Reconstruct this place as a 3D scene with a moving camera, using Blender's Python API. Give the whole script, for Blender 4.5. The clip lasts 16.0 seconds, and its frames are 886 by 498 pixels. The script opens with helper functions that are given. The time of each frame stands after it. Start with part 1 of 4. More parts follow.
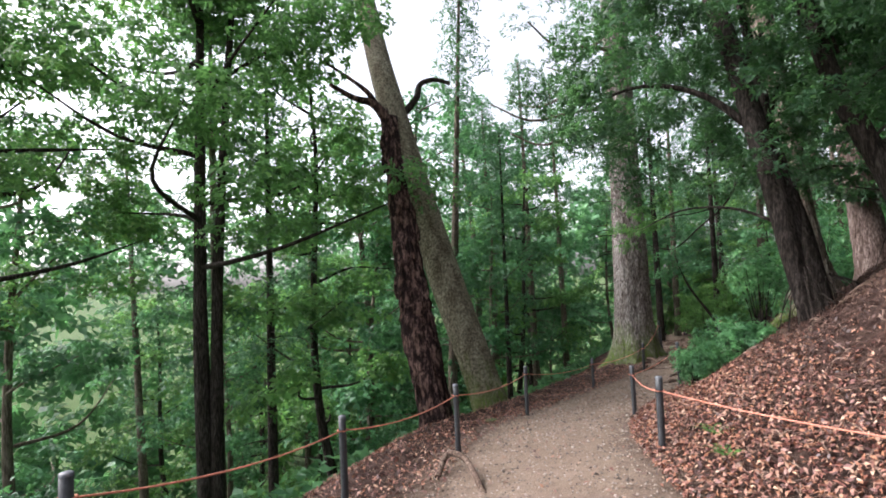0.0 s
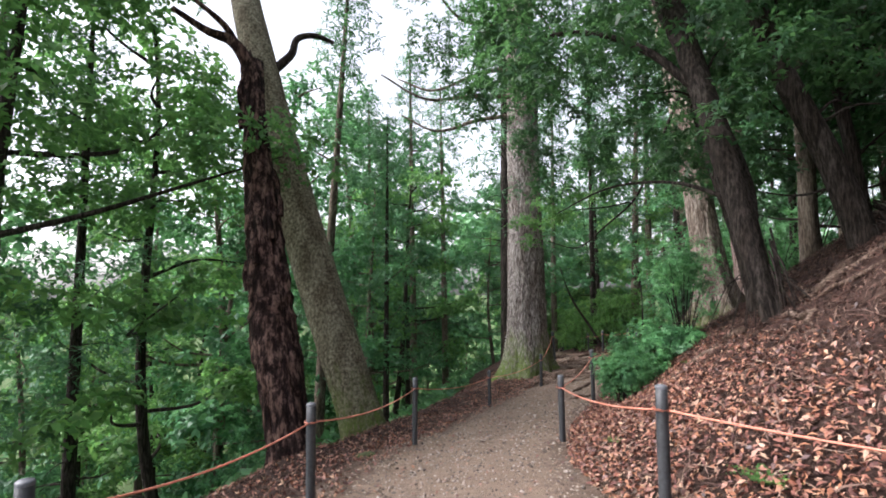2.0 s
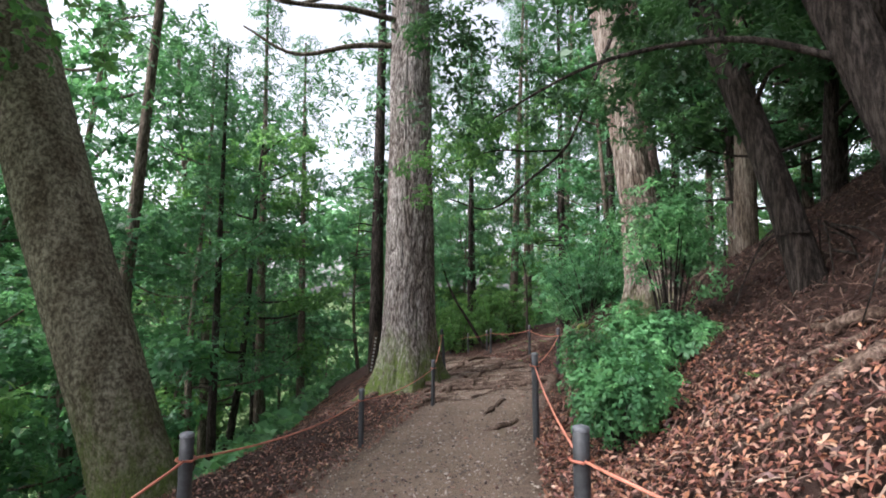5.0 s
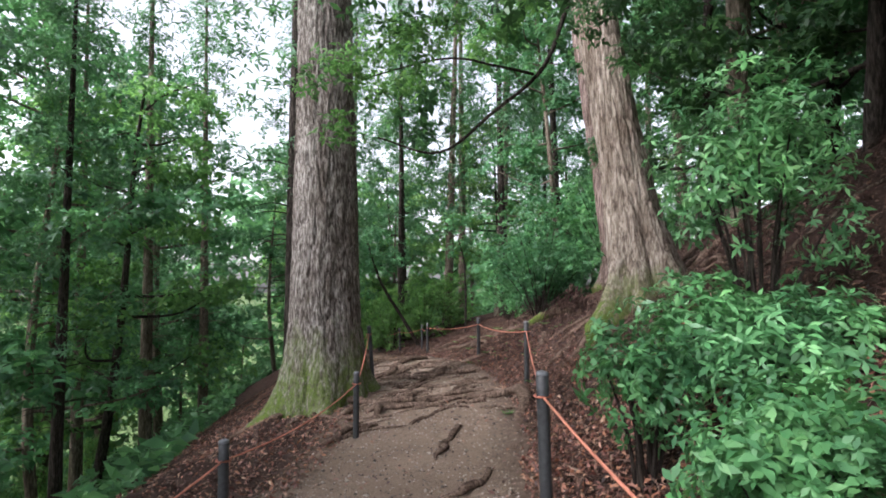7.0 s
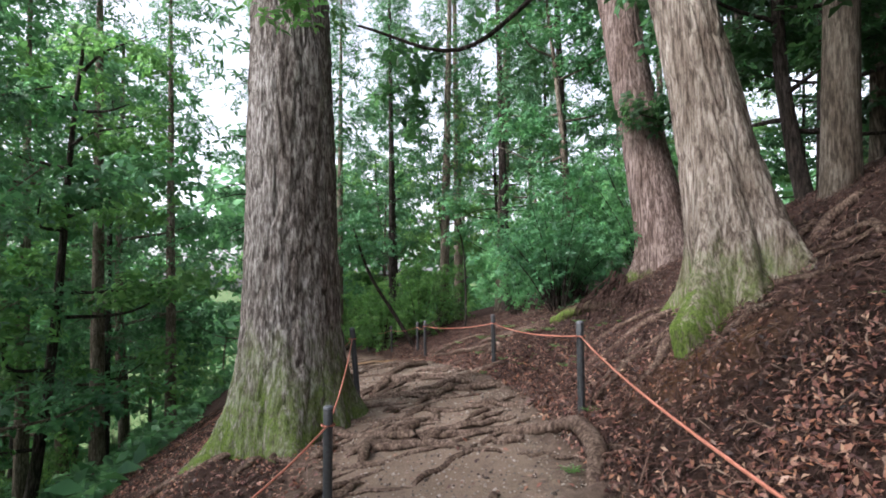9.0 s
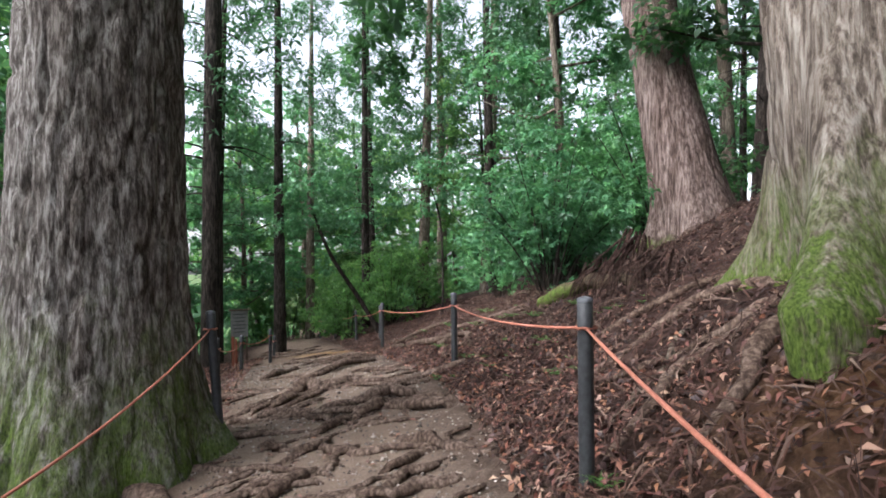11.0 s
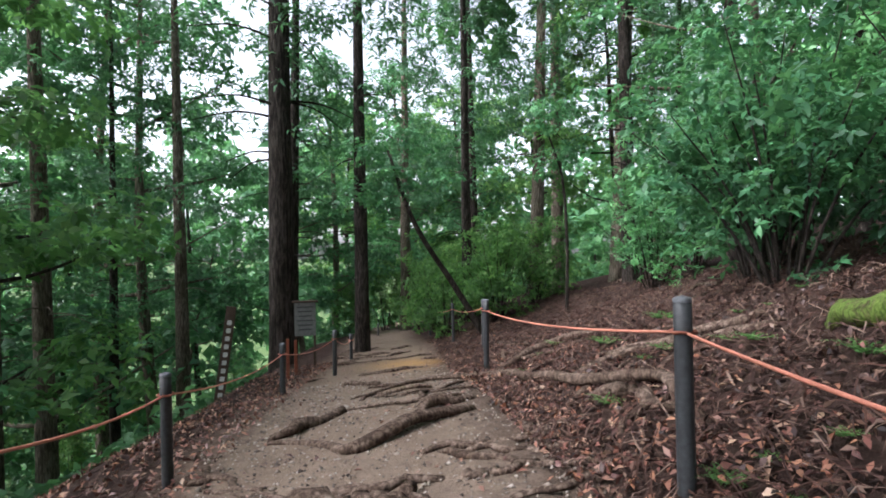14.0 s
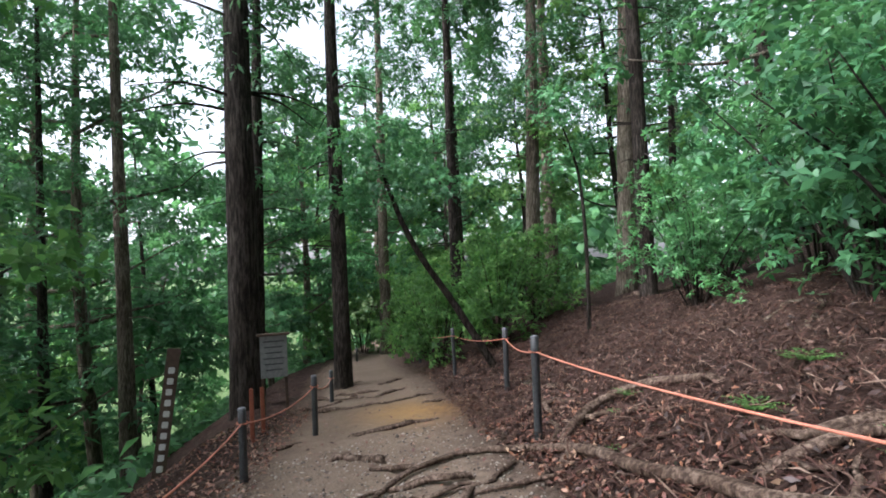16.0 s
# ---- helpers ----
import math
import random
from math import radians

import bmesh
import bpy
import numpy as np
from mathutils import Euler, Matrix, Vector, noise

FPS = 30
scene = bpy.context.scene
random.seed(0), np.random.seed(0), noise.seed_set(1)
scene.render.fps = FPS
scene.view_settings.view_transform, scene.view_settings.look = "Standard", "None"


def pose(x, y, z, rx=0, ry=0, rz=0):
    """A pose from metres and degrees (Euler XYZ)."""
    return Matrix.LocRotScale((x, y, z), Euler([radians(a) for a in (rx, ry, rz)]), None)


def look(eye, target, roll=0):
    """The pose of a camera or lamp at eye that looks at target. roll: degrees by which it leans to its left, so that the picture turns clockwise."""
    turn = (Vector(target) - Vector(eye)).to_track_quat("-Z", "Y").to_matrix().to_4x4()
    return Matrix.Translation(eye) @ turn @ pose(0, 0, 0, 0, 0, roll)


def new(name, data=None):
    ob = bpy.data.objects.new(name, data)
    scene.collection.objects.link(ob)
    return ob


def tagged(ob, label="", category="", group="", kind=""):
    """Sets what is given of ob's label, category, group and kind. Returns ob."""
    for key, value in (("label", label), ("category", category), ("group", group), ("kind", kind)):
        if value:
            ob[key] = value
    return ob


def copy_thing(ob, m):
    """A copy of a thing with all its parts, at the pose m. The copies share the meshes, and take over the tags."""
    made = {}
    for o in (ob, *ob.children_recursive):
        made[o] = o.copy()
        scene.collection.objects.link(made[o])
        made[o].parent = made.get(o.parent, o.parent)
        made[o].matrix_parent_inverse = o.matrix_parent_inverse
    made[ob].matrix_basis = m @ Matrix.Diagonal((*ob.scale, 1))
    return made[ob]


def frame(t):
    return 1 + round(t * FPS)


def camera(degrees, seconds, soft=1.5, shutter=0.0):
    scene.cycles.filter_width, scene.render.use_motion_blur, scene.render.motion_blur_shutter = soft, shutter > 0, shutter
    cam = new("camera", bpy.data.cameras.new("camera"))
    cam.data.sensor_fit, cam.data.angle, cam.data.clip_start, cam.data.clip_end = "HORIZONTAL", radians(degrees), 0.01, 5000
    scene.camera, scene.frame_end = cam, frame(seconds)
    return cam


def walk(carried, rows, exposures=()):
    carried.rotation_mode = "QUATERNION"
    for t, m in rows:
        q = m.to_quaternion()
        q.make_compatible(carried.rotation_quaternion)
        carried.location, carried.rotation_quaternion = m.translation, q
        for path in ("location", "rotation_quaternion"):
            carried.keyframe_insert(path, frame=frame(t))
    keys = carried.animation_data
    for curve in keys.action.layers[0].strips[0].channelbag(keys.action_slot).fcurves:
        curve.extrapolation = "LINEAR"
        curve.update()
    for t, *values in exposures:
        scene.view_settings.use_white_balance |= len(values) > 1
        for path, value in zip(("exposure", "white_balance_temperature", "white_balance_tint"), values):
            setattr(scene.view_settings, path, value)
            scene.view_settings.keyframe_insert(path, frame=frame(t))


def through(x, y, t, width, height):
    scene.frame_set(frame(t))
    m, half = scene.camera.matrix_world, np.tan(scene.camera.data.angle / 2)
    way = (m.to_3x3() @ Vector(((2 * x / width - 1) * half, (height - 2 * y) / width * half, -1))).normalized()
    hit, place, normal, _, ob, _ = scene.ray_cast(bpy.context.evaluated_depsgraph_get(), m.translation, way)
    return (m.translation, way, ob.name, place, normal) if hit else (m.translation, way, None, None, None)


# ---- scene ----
cam = camera(80.0, 16.0, soft=1.8)
PATH = [
    (0, (-1.282, -4.491, 3.172), (-1.34, -2.187, 3.287), -2.5),
    (0.5, (-1.283, -3.686, 2.869), (-1.213, -1.38, 2.94), -1.9),
    (1, (-1.291, -2.951, 2.841), (-1.062, -0.655, 2.922), -0.9),
    (1.5, (-1.367, -2.294, 2.747), (-0.965, -0.028, 2.899), -0.8),
    (2, (-1.201, -1.611, 2.571), (-0.734, 0.642, 2.75), -0.5),
    (2.5, (-1.078, -0.881, 2.449), (-0.409, 1.32, 2.644), 0.6),
    (3, (-0.832, -0.045, 2.278), (-0.02, 2.108, 2.434), 1.5),
    (3.5, (-0.736, 0.556, 2.265), (0.097, 2.703, 2.422), 1.2),
    (4, (-0.555, 1.341, 2.206), (0.3, 3.479, 2.356), 0.8),
    (4.5, (-0.355, 2.08, 2.157), (0.586, 4.18, 2.32), 0.8),
    (4.7, (-0.243, 2.378, 2.129), (0.729, 4.463, 2.309), 0.6),
    (7, (1.324, 5.589, 1.94), (2.615, 7.495, 2.098), -0.6),
    (7.5, (1.636, 6.154, 1.844), (2.95, 8.046, 2.002), -0.3),
    (8, (1.943, 6.751, 1.783), (3.272, 8.633, 1.924), -0.9),
    (8.5, (2.257, 7.375, 1.82), (3.598, 9.249, 1.943), -0.6),
    (9, (2.578, 7.92, 1.836), (3.907, 9.803, 1.97), -1.1),
    (9.2, (2.768, 8.124, 1.818), (4.091, 10.013, 1.932), -1.6),
    (11.3, (5.048, 10.263, 1.522), (6.397, 12.134, 1.591), -0.9),
    (11.5, (5.171, 10.498, 1.506), (6.49, 12.39, 1.591), -0.4),
    (12, (5.758, 11.044, 1.427), (7.0, 12.988, 1.478), -1.3),
    (12.5, (6.117, 11.598, 1.471), (7.236, 13.617, 1.464), -1.3),
    (13, (6.464, 12.147, 1.462), (7.514, 14.202, 1.452), -1.4),
    (13.5, (6.685, 12.852, 1.419), (7.718, 14.917, 1.41), -1.2),
    (14, (6.855, 13.514, 1.416), (7.81, 15.615, 1.427), -1.1),
    (14.5, (6.983, 14.029, 1.442), (7.9, 16.146, 1.536), -2),
    (15, (7.112, 14.742, 1.409), (8.048, 16.847, 1.551), -2.1),
    (15.5, (7.173, 15.331, 1.342), (8.161, 17.414, 1.466), -2.3),
    (16, (7.23, 15.734, 1.492), (8.308, 17.774, 1.553), -2.6),
]
walk(cam, [(t, look(eye, target, roll)) for t, eye, target, roll in PATH],
     [(0.0, 1.95, 6250, 16), (3, 2.0, 6200, 16), (7, 2.1, 6200, 16), (11.5, 2.25, 6000, 14), (16.0, 2.25, 5950, 13)])

# ---- sky and light: overcast day above a dense wood ----
world = bpy.data.worlds.new("overcast_sky")
scene.world = world
world.use_nodes = True
wn, wl = world.node_tree.nodes, world.node_tree.links
wn.clear()
sky = wn.new("ShaderNodeTexSky")
sky.sky_type, sky.sun_disc = "NISHITA", False
sky.sun_elevation, sky.sun_rotation = radians(43), radians(-82)
sky.air_density, sky.dust_density = 1.0, 4.0
grey = wn.new("ShaderNodeRGBToBW")
veil = wn.new("ShaderNodeMix")
veil.data_type = "RGBA"
veil.inputs[0].default_value = 0.8
back = wn.new("ShaderNodeBackground")
back.inputs["Strength"].default_value = 0.15
sky_out = wn.new("ShaderNodeOutputWorld")
wl.new(sky.outputs[0], grey.inputs[0])
wl.new(sky.outputs[0], veil.inputs[6])
wl.new(grey.outputs[0], veil.inputs[7])
wl.new(veil.outputs[2], back.inputs[0])
wl.new(back.outputs[0], sky_out.inputs[0])
sun = new("sun", bpy.data.lights.new("sun", "SUN"))
sun.data.energy, sun.data.angle, sun.data.color = 1.5, radians(28), (1.0, 0.97, 0.92)
sun.matrix_world = look((-48, 7, 46), (0, 0, 0))

# ---- materials ----


class Nodes:
    def __init__(self, name):
        self.mat = bpy.data.materials.new(name)
        self.mat.use_nodes = True
        self.tree = self.mat.node_tree
        self.bsdf = self.tree.nodes["Principled BSDF"]
        self.out = self.tree.nodes["Material Output"]

    def add(self, kind, **values):
        node = self.tree.nodes.new(kind)
        for k, v in values.items():
            node.inputs[k.replace("_", " ")].default_value = v
        return node

    def link(self, a, b):
        self.tree.links.new(a, b)

    def coords(self, scale=(1, 1, 1)):
        tc, mp = self.tree.nodes.new("ShaderNodeTexCoord"), self.tree.nodes.new("ShaderNodeMapping")
        mp.inputs["Scale"].default_value = scale
        self.link(tc.outputs["Object"], mp.inputs["Vector"])
        return mp.outputs["Vector"]

    def noise(self, vec, scale, detail=4.0, rough=0.6):
        n = self.add("ShaderNodeTexNoise", Scale=scale, Detail=detail, Roughness=rough)
        self.link(vec, n.inputs["Vector"])
        return n.outputs["Fac"]

    def ramp(self, fac, stops):
        r = self.tree.nodes.new("ShaderNodeValToRGB")
        while len(r.color_ramp.elements) < len(stops):
            r.color_ramp.elements.new(0.5)
        for e, (p, c) in zip(r.color_ramp.elements, stops):
            e.position, e.color = p, (*c, 1)
        self.link(fac, r.inputs["Fac"])
        return r.outputs["Color"]

    def mix(self, fac, a, b, mode="MIX"):
        m = self.tree.nodes.new("ShaderNodeMix")
        m.data_type, m.blend_type = "RGBA", mode
        for sock, v in ((m.inputs[0], fac), (m.inputs[6], a), (m.inputs[7], b)):
            if hasattr(v, "is_linked"):
                self.link(v, sock)
            elif isinstance(v, tuple):
                sock.default_value = (*v, 1)
            else:
                sock.default_value = v
        return m.outputs[2]

    def sums(self, op, a, b=0.5):
        m = self.tree.nodes.new("ShaderNodeMath")
        m.operation = op
        for sock, v in ((m.inputs[0], a), (m.inputs[1], b)):
            if hasattr(v, "is_linked"):
                self.link(v, sock)
            else:
                sock.default_value = v
        return m.outputs[0]

    def bump(self, fac, strength, distance):
        b = self.add("ShaderNodeBump", Strength=strength, Distance=distance)
        self.link(fac, b.inputs["Height"])
        self.link(b.outputs[0], self.bsdf.inputs["Normal"])

    def done(self, colour, rough=0.8, spec=0.3):
        self.link(colour, self.bsdf.inputs["Base Color"])
        self.bsdf.inputs["Roughness"].default_value = rough
        self.bsdf.inputs["Specular IOR Level"].default_value = spec
        return self.mat


def bark(name, dark, mid, light, moss=0.0, ring=False, scale=1.0, long=0.16, relief=0.05):
    """Flaking bark in upright plates; relief: depth of its grain; moss: height in metres up to which green moss climbs the foot."""
    n = Nodes(name)
    v = n.coords((1, 1, long) if not ring else (1.0, 1.0, 0.75))
    fur, big, fine = n.noise(v, 26 * scale, 8, 0.7), n.noise(n.coords((1, 1, 0.4)), 1.3, 4), n.noise(n.coords((1, 1, 0.5)), 60, 4)
    c = n.ramp(fur, [(0.4, dark), (0.5, mid), (0.6, light)])
    c = n.mix(n.sums("MULTIPLY", big, 0.45), c, n.ramp(fine, [(0.35, dark), (0.65, mid)]))
    stain = n.ramp(n.noise(n.coords((1, 1, 0.25)), 3.2, 5, 0.6), [(0.38, (0.62, 0.58, 0.55)), (0.6, (1.12, 1.12, 1.12))])
    c = n.mix(1.0, c, stain, "MULTIPLY")
    if moss:
        tc, sep = n.tree.nodes.new("ShaderNodeTexCoord"), n.tree.nodes.new("ShaderNodeSeparateXYZ")
        n.link(tc.outputs["Object"], sep.inputs[0])
        edge = n.sums("SUBTRACT", n.sums("ADD", 0.9, n.sums("MULTIPLY", n.noise(n.coords((1, 1, 0.5)), 3.4, 6, 0.7), 2.4)), n.sums("MULTIPLY", sep.outputs[2], 1.9 / moss))
        fac = n.tree.nodes.new("ShaderNodeClamp")
        n.link(n.sums("SUBTRACT", edge, 0.9), fac.inputs[0])
        tuft = n.ramp(n.noise(n.coords((1, 1, 0.45)), 13, 6, 0.7), [(0.36, (0.1, 0.1, 0.1)), (0.52, (1, 1, 1))])
        c = n.mix(n.sums("MULTIPLY", fac.outputs[0], tuft), c, n.ramp(fine, [(0.3, (0.035, 0.062, 0.012)), (0.7, (0.16, 0.225, 0.05))]))
    n.bump(n.sums("ADD", fur, n.sums("MULTIPLY", fine, 0.4)), 1.0, relief)
    return n.done(c, 0.92, 0.1)


def leaf(name, tones, gloss=0.42, through=0.4):
    """Green leaves, each blade its own tone, that let some light through."""
    n = Nodes(name)
    geo, info = n.tree.nodes.new("ShaderNodeNewGeometry"), n.tree.nodes.new("ShaderNodeObjectInfo")
    f = n.sums("ADD", n.sums("MULTIPLY", geo.outputs["Random Per Island"], 0.7), n.sums("MULTIPLY", info.outputs["Random"], 0.3))
    c = n.ramp(f, [(i / (len(tones) - 1), t) for i, t in enumerate(tones)])
    patch = n.ramp(n.noise(n.coords(), 1.5, 3, 0.5), [(0.36, (0.55, 0.58, 0.6)), (0.64, (1.35, 1.32, 1.1))])
    c = n.mix(1.0, c, patch, "MULTIPLY")
    n.done(c, gloss, 0.3)
    tr = n.add("ShaderNodeBsdfTranslucent")
    n.link(n.mix(0.5, c, (0.13, 0.3, 0.08)), tr.inputs["Color"])
    mx = n.add("ShaderNodeMixShader", Fac=through)
    n.link(n.bsdf.outputs[0], mx.inputs[1])
    n.link(tr.outputs[0], mx.inputs[2])
    n.link(mx.outputs[0], n.out.inputs["Surface"])
    return n.mat


def islands(name, tones, rough=0.7, spec=0.3, grain=0.0):
    n = Nodes(name)
    geo = n.tree.nodes.new("ShaderNodeNewGeometry")
    c = n.ramp(geo.outputs["Random Per Island"], [(i / (len(tones) - 1), t) for i, t in enumerate(tones)])
    if grain:
        c = n.mix(0.5, c, n.ramp(n.noise(n.coords(), grain, 4), [(0.3, tones[0]), (0.7, tones[-1])]))
    return n.done(c, rough, spec)


def plain(name, a, b, scale=20.0, rough=0.6, spec=0.4, bumps=0.1, metal=0.0):
    n = Nodes(name)
    f = n.noise(n.coords(), scale, 5, 0.65)
    c = n.mix(n.sums("MULTIPLY", n.noise(n.coords(), scale * 0.12, 3), 0.6), n.ramp(f, [(0.3, a), (0.7, b)]), a)
    n.bump(f, bumps, 0.01)
    n.bsdf.inputs["Metallic"].default_value = metal
    return n.done(c, rough, spec)


def soil():
    n = Nodes("forest_floor")
    at = n.tree.nodes.new("ShaderNodeAttribute")
    at.attribute_name = "trodden"
    sand = n.tree.nodes.new("ShaderNodeAttribute")
    sand.attribute_name = "ochre"
    fine, mid, big = n.noise(n.coords(), 70, 5, 0.7), n.noise(n.coords(), 9, 5, 0.6), n.noise(n.coords(), 1.2, 4)
    trod = n.ramp(fine, [(0.3, (0.11, 0.08, 0.062)), (0.55, (0.25, 0.185, 0.14)), (0.78, (0.4, 0.315, 0.255))])
    trod = n.mix(n.sums("MULTIPLY", mid, 0.6), trod, n.ramp(big, [(0.35, (0.13, 0.088, 0.062)), (0.65, (0.27, 0.205, 0.158))]))
    trod = n.mix(n.sums("MULTIPLY", sand.outputs["Fac"], n.sums("ADD", mid, 0.25)), trod, (0.42, 0.24, 0.085))
    wood = n.ramp(fine, [(0.3, (0.014, 0.008, 0.0065)), (0.5, (0.036, 0.02, 0.016)), (0.75, (0.095, 0.053, 0.04))])
    wood = n.mix(n.sums("MULTIPLY", sand.outputs["Fac"], mid), wood, (0.3, 0.15, 0.06))
    wood = n.mix(n.sums("MULTIPLY", big, 0.6), wood, n.ramp(mid, [(0.35, (0.015, 0.009, 0.0075)), (0.7, (0.06, 0.032, 0.024))]))
    green = n.tree.nodes.new("ShaderNodeAttribute")
    green.attribute_name = "overgrown"
    wood = n.mix(n.sums("MULTIPLY", green.outputs["Fac"], n.sums("ADD", mid, 0.45)), wood, n.ramp(fine, [(0.3, (0.025, 0.05, 0.016)), (0.7, (0.09, 0.15, 0.045))]))
    edge = n.tree.nodes.new("ShaderNodeClamp")
    n.link(n.sums("ADD", at.outputs["Fac"], n.sums("MULTIPLY", n.sums("SUBTRACT", mid, 0.5), 1.1)), edge.inputs[0])
    n.bump(n.sums("ADD", fine, mid), 0.9, 0.035)
    return n.done(n.mix(edge.outputs[0], wood, trod), 0.93, 0.15)


SOIL = soil()
BARK_GREY = bark("grey_cedar_bark", (0.045, 0.037, 0.032), (0.175, 0.155, 0.14), (0.42, 0.4, 0.375), moss=2.9, scale=1.15, long=0.2, relief=0.035)
BARK_RED = bark("red_cedar_bark", (0.055, 0.038, 0.033), (0.17, 0.125, 0.108), (0.33, 0.265, 0.24), moss=0.35, long=0.08)
BARK_TAN = bark("mossy_cedar_bark", (0.07, 0.055, 0.045), (0.24, 0.2, 0.165), (0.42, 0.38, 0.33), moss=1.5, long=0.1)
BARK_DEAD = bark("rotting_wood", (0.008, 0.005, 0.005), (0.036, 0.021, 0.019), (0.22, 0.14, 0.115), scale=0.35, long=0.3)
BARK_LEAN = bark("lichened_bark", (0.075, 0.064, 0.046), (0.19, 0.172, 0.12), (0.36, 0.335, 0.25), moss=3.5, ring=True, scale=0.7)
# near-black: the deep shade on the bank's trunks is put into this bark colour
BARK_DARK = bark("shade_dark_bark", (0.012, 0.010, 0.009), (0.038, 0.031, 0.027), (0.085, 0.072, 0.062))
BARK_MID = bark("brown_bark", (0.05, 0.04, 0.032), (0.13, 0.11, 0.085), (0.24, 0.21, 0.17))
ROOT = bark("worn_root", (0.04, 0.027, 0.021), (0.115, 0.08, 0.062), (0.235, 0.178, 0.142), scale=1.1, long=0.6, relief=0.02)
MOSSY = bark("mossy_log", (0.03, 0.022, 0.016), (0.09, 0.065, 0.045), (0.17, 0.13, 0.09), moss=0.22, scale=0.6, long=0.9, relief=0.025)
TWIG_BARK = bark("rootlet_bark", (0.02, 0.013, 0.011), (0.06, 0.036, 0.029), (0.13, 0.085, 0.07))
LEAF_BROAD = leaf("evergreen_leaf", [(0.025, 0.087, 0.045), (0.047, 0.15, 0.077), (0.08, 0.222, 0.114), (0.145, 0.34, 0.175)], through=0.45)
LEAF_FRESH = leaf("fresh_leaf", [(0.055, 0.144, 0.045), (0.091, 0.217, 0.068), (0.159, 0.312, 0.097), (0.231, 0.361, 0.112)], through=0.55)
# leaf tones darkened to carry the deep shade of the bank
LEAF_DARK = leaf("shade_toned_leaf", [(0.017, 0.048, 0.025), (0.029, 0.074, 0.04), (0.05, 0.112, 0.06)], through=0.42)
LEAF_CEDAR = leaf("cedar_spray", [(0.034, 0.101, 0.059), (0.058, 0.147, 0.085), (0.096, 0.210, 0.122)], gloss=0.6, through=0.35)
LEAF_SHRUB = leaf("glossy_shrub_leaf", [(0.045, 0.15, 0.066), (0.075, 0.22, 0.095), (0.12, 0.30, 0.13), (0.19, 0.39, 0.175)], gloss=0.42, through=0.4)
LEAF_GLOSS = leaf("bright_glossy_leaf", [(0.065, 0.2, 0.085), (0.11, 0.3, 0.13), (0.18, 0.42, 0.19), (0.28, 0.52, 0.26)], gloss=0.34, through=0.3)
# lighter tones: the far valley's sunlight is put into the leaf colour
LEAF_FAR = leaf("sunlit_far_leaf", [(0.060, 0.163, 0.082), (0.100, 0.250, 0.125), (0.160, 0.338, 0.169)], through=0.45)
LITTER = islands("fallen_leaves", [(0.035, 0.014, 0.012), (0.081, 0.029, 0.023), (0.138, 0.050, 0.038), (0.196, 0.076, 0.048), (0.275, 0.123, 0.064), (0.230, 0.112, 0.085), (0.379, 0.246, 0.160)], 0.5, 0.45)
# old litter, its tones darkened further to carry the upper bank's shade
LITTER_OLD_SHADED = islands("weathered_shaded_leaves", [(0.012, 0.006, 0.005), (0.026, 0.012, 0.01), (0.045, 0.02, 0.016), (0.07, 0.032, 0.024), (0.105, 0.054, 0.036), (0.17, 0.104, 0.076)], 0.55, 0.4)
TWIG_DARK = islands("cedar_twigs", [(0.022, 0.011, 0.009), (0.05, 0.024, 0.018), (0.09, 0.046, 0.034)], 0.85, 0.2)
TWIG = islands("dry_twigs", [(0.06, 0.035, 0.028), (0.12, 0.075, 0.058), (0.22, 0.155, 0.12)], 0.85, 0.2)
PEBBLE = islands("path_gravel", [(0.045, 0.033, 0.027), (0.12, 0.1, 0.085), (0.22, 0.18, 0.15), (0.3, 0.25, 0.21), (0.4, 0.35, 0.305)], 0.88, 0.2)
STONE = plain("mossy_stone", (0.022, 0.03, 0.012), (0.1, 0.11, 0.05), 14, 0.92, 0.2, 0.9)
POST = plain("weathered_dark_post", (0.018, 0.019, 0.021), (0.055, 0.058, 0.062), 30, 0.55, 0.4, 0.25)
POST_TOP = plain("worn_post_top", (0.05, 0.053, 0.06), (0.15, 0.16, 0.175), 40, 0.5, 0.5, 0.2)
ROPE = plain("orange_rope", (0.42, 0.14, 0.09), (0.62, 0.26, 0.18), 120, 0.6, 0.4, 0.4)
BOARD = plain("grey_board", (0.12, 0.125, 0.12), (0.26, 0.265, 0.25), 18, 0.8, 0.2, 0.2)
TIMBER = plain("brown_stake", (0.05, 0.034, 0.026), (0.13, 0.09, 0.065), 14, 0.85, 0.2, 0.3)
RUST = plain("red_brown_stake", (0.17, 0.05, 0.03), (0.32, 0.11, 0.06), 20, 0.7, 0.3, 0.2)
PAINT = plain("white_lettering", (0.5, 0.5, 0.47), (0.74, 0.74, 0.7), 30, 0.7, 0.3, 0.05)

# ---- lie of the land ----
CENTRE = [(-1.6, -30, 2.6), (-1.3, -12, 1.9), (-0.9, -4, 1.2), (-0.3, 1.9, 0.76), (0.7, 4.8, 0.40), (2.6, 7.8, 0.10), (4.6, 10.4, 0.05),
          (6.0, 12.9, 0.05), (7.0, 15.7, -0.12), (8.1, 19.0, -0.55), (9.6, 23.0, -1.02), (10.9, 27.5, -1.5), (13.5, 34, -2.2), (19, 45, -3.4), (30, 62, -5)]


def spline(points, steps):
    p = np.array(points, float)
    p = np.vstack([2 * p[0] - p[1], p, 2 * p[-1] - p[-2]])
    out = []
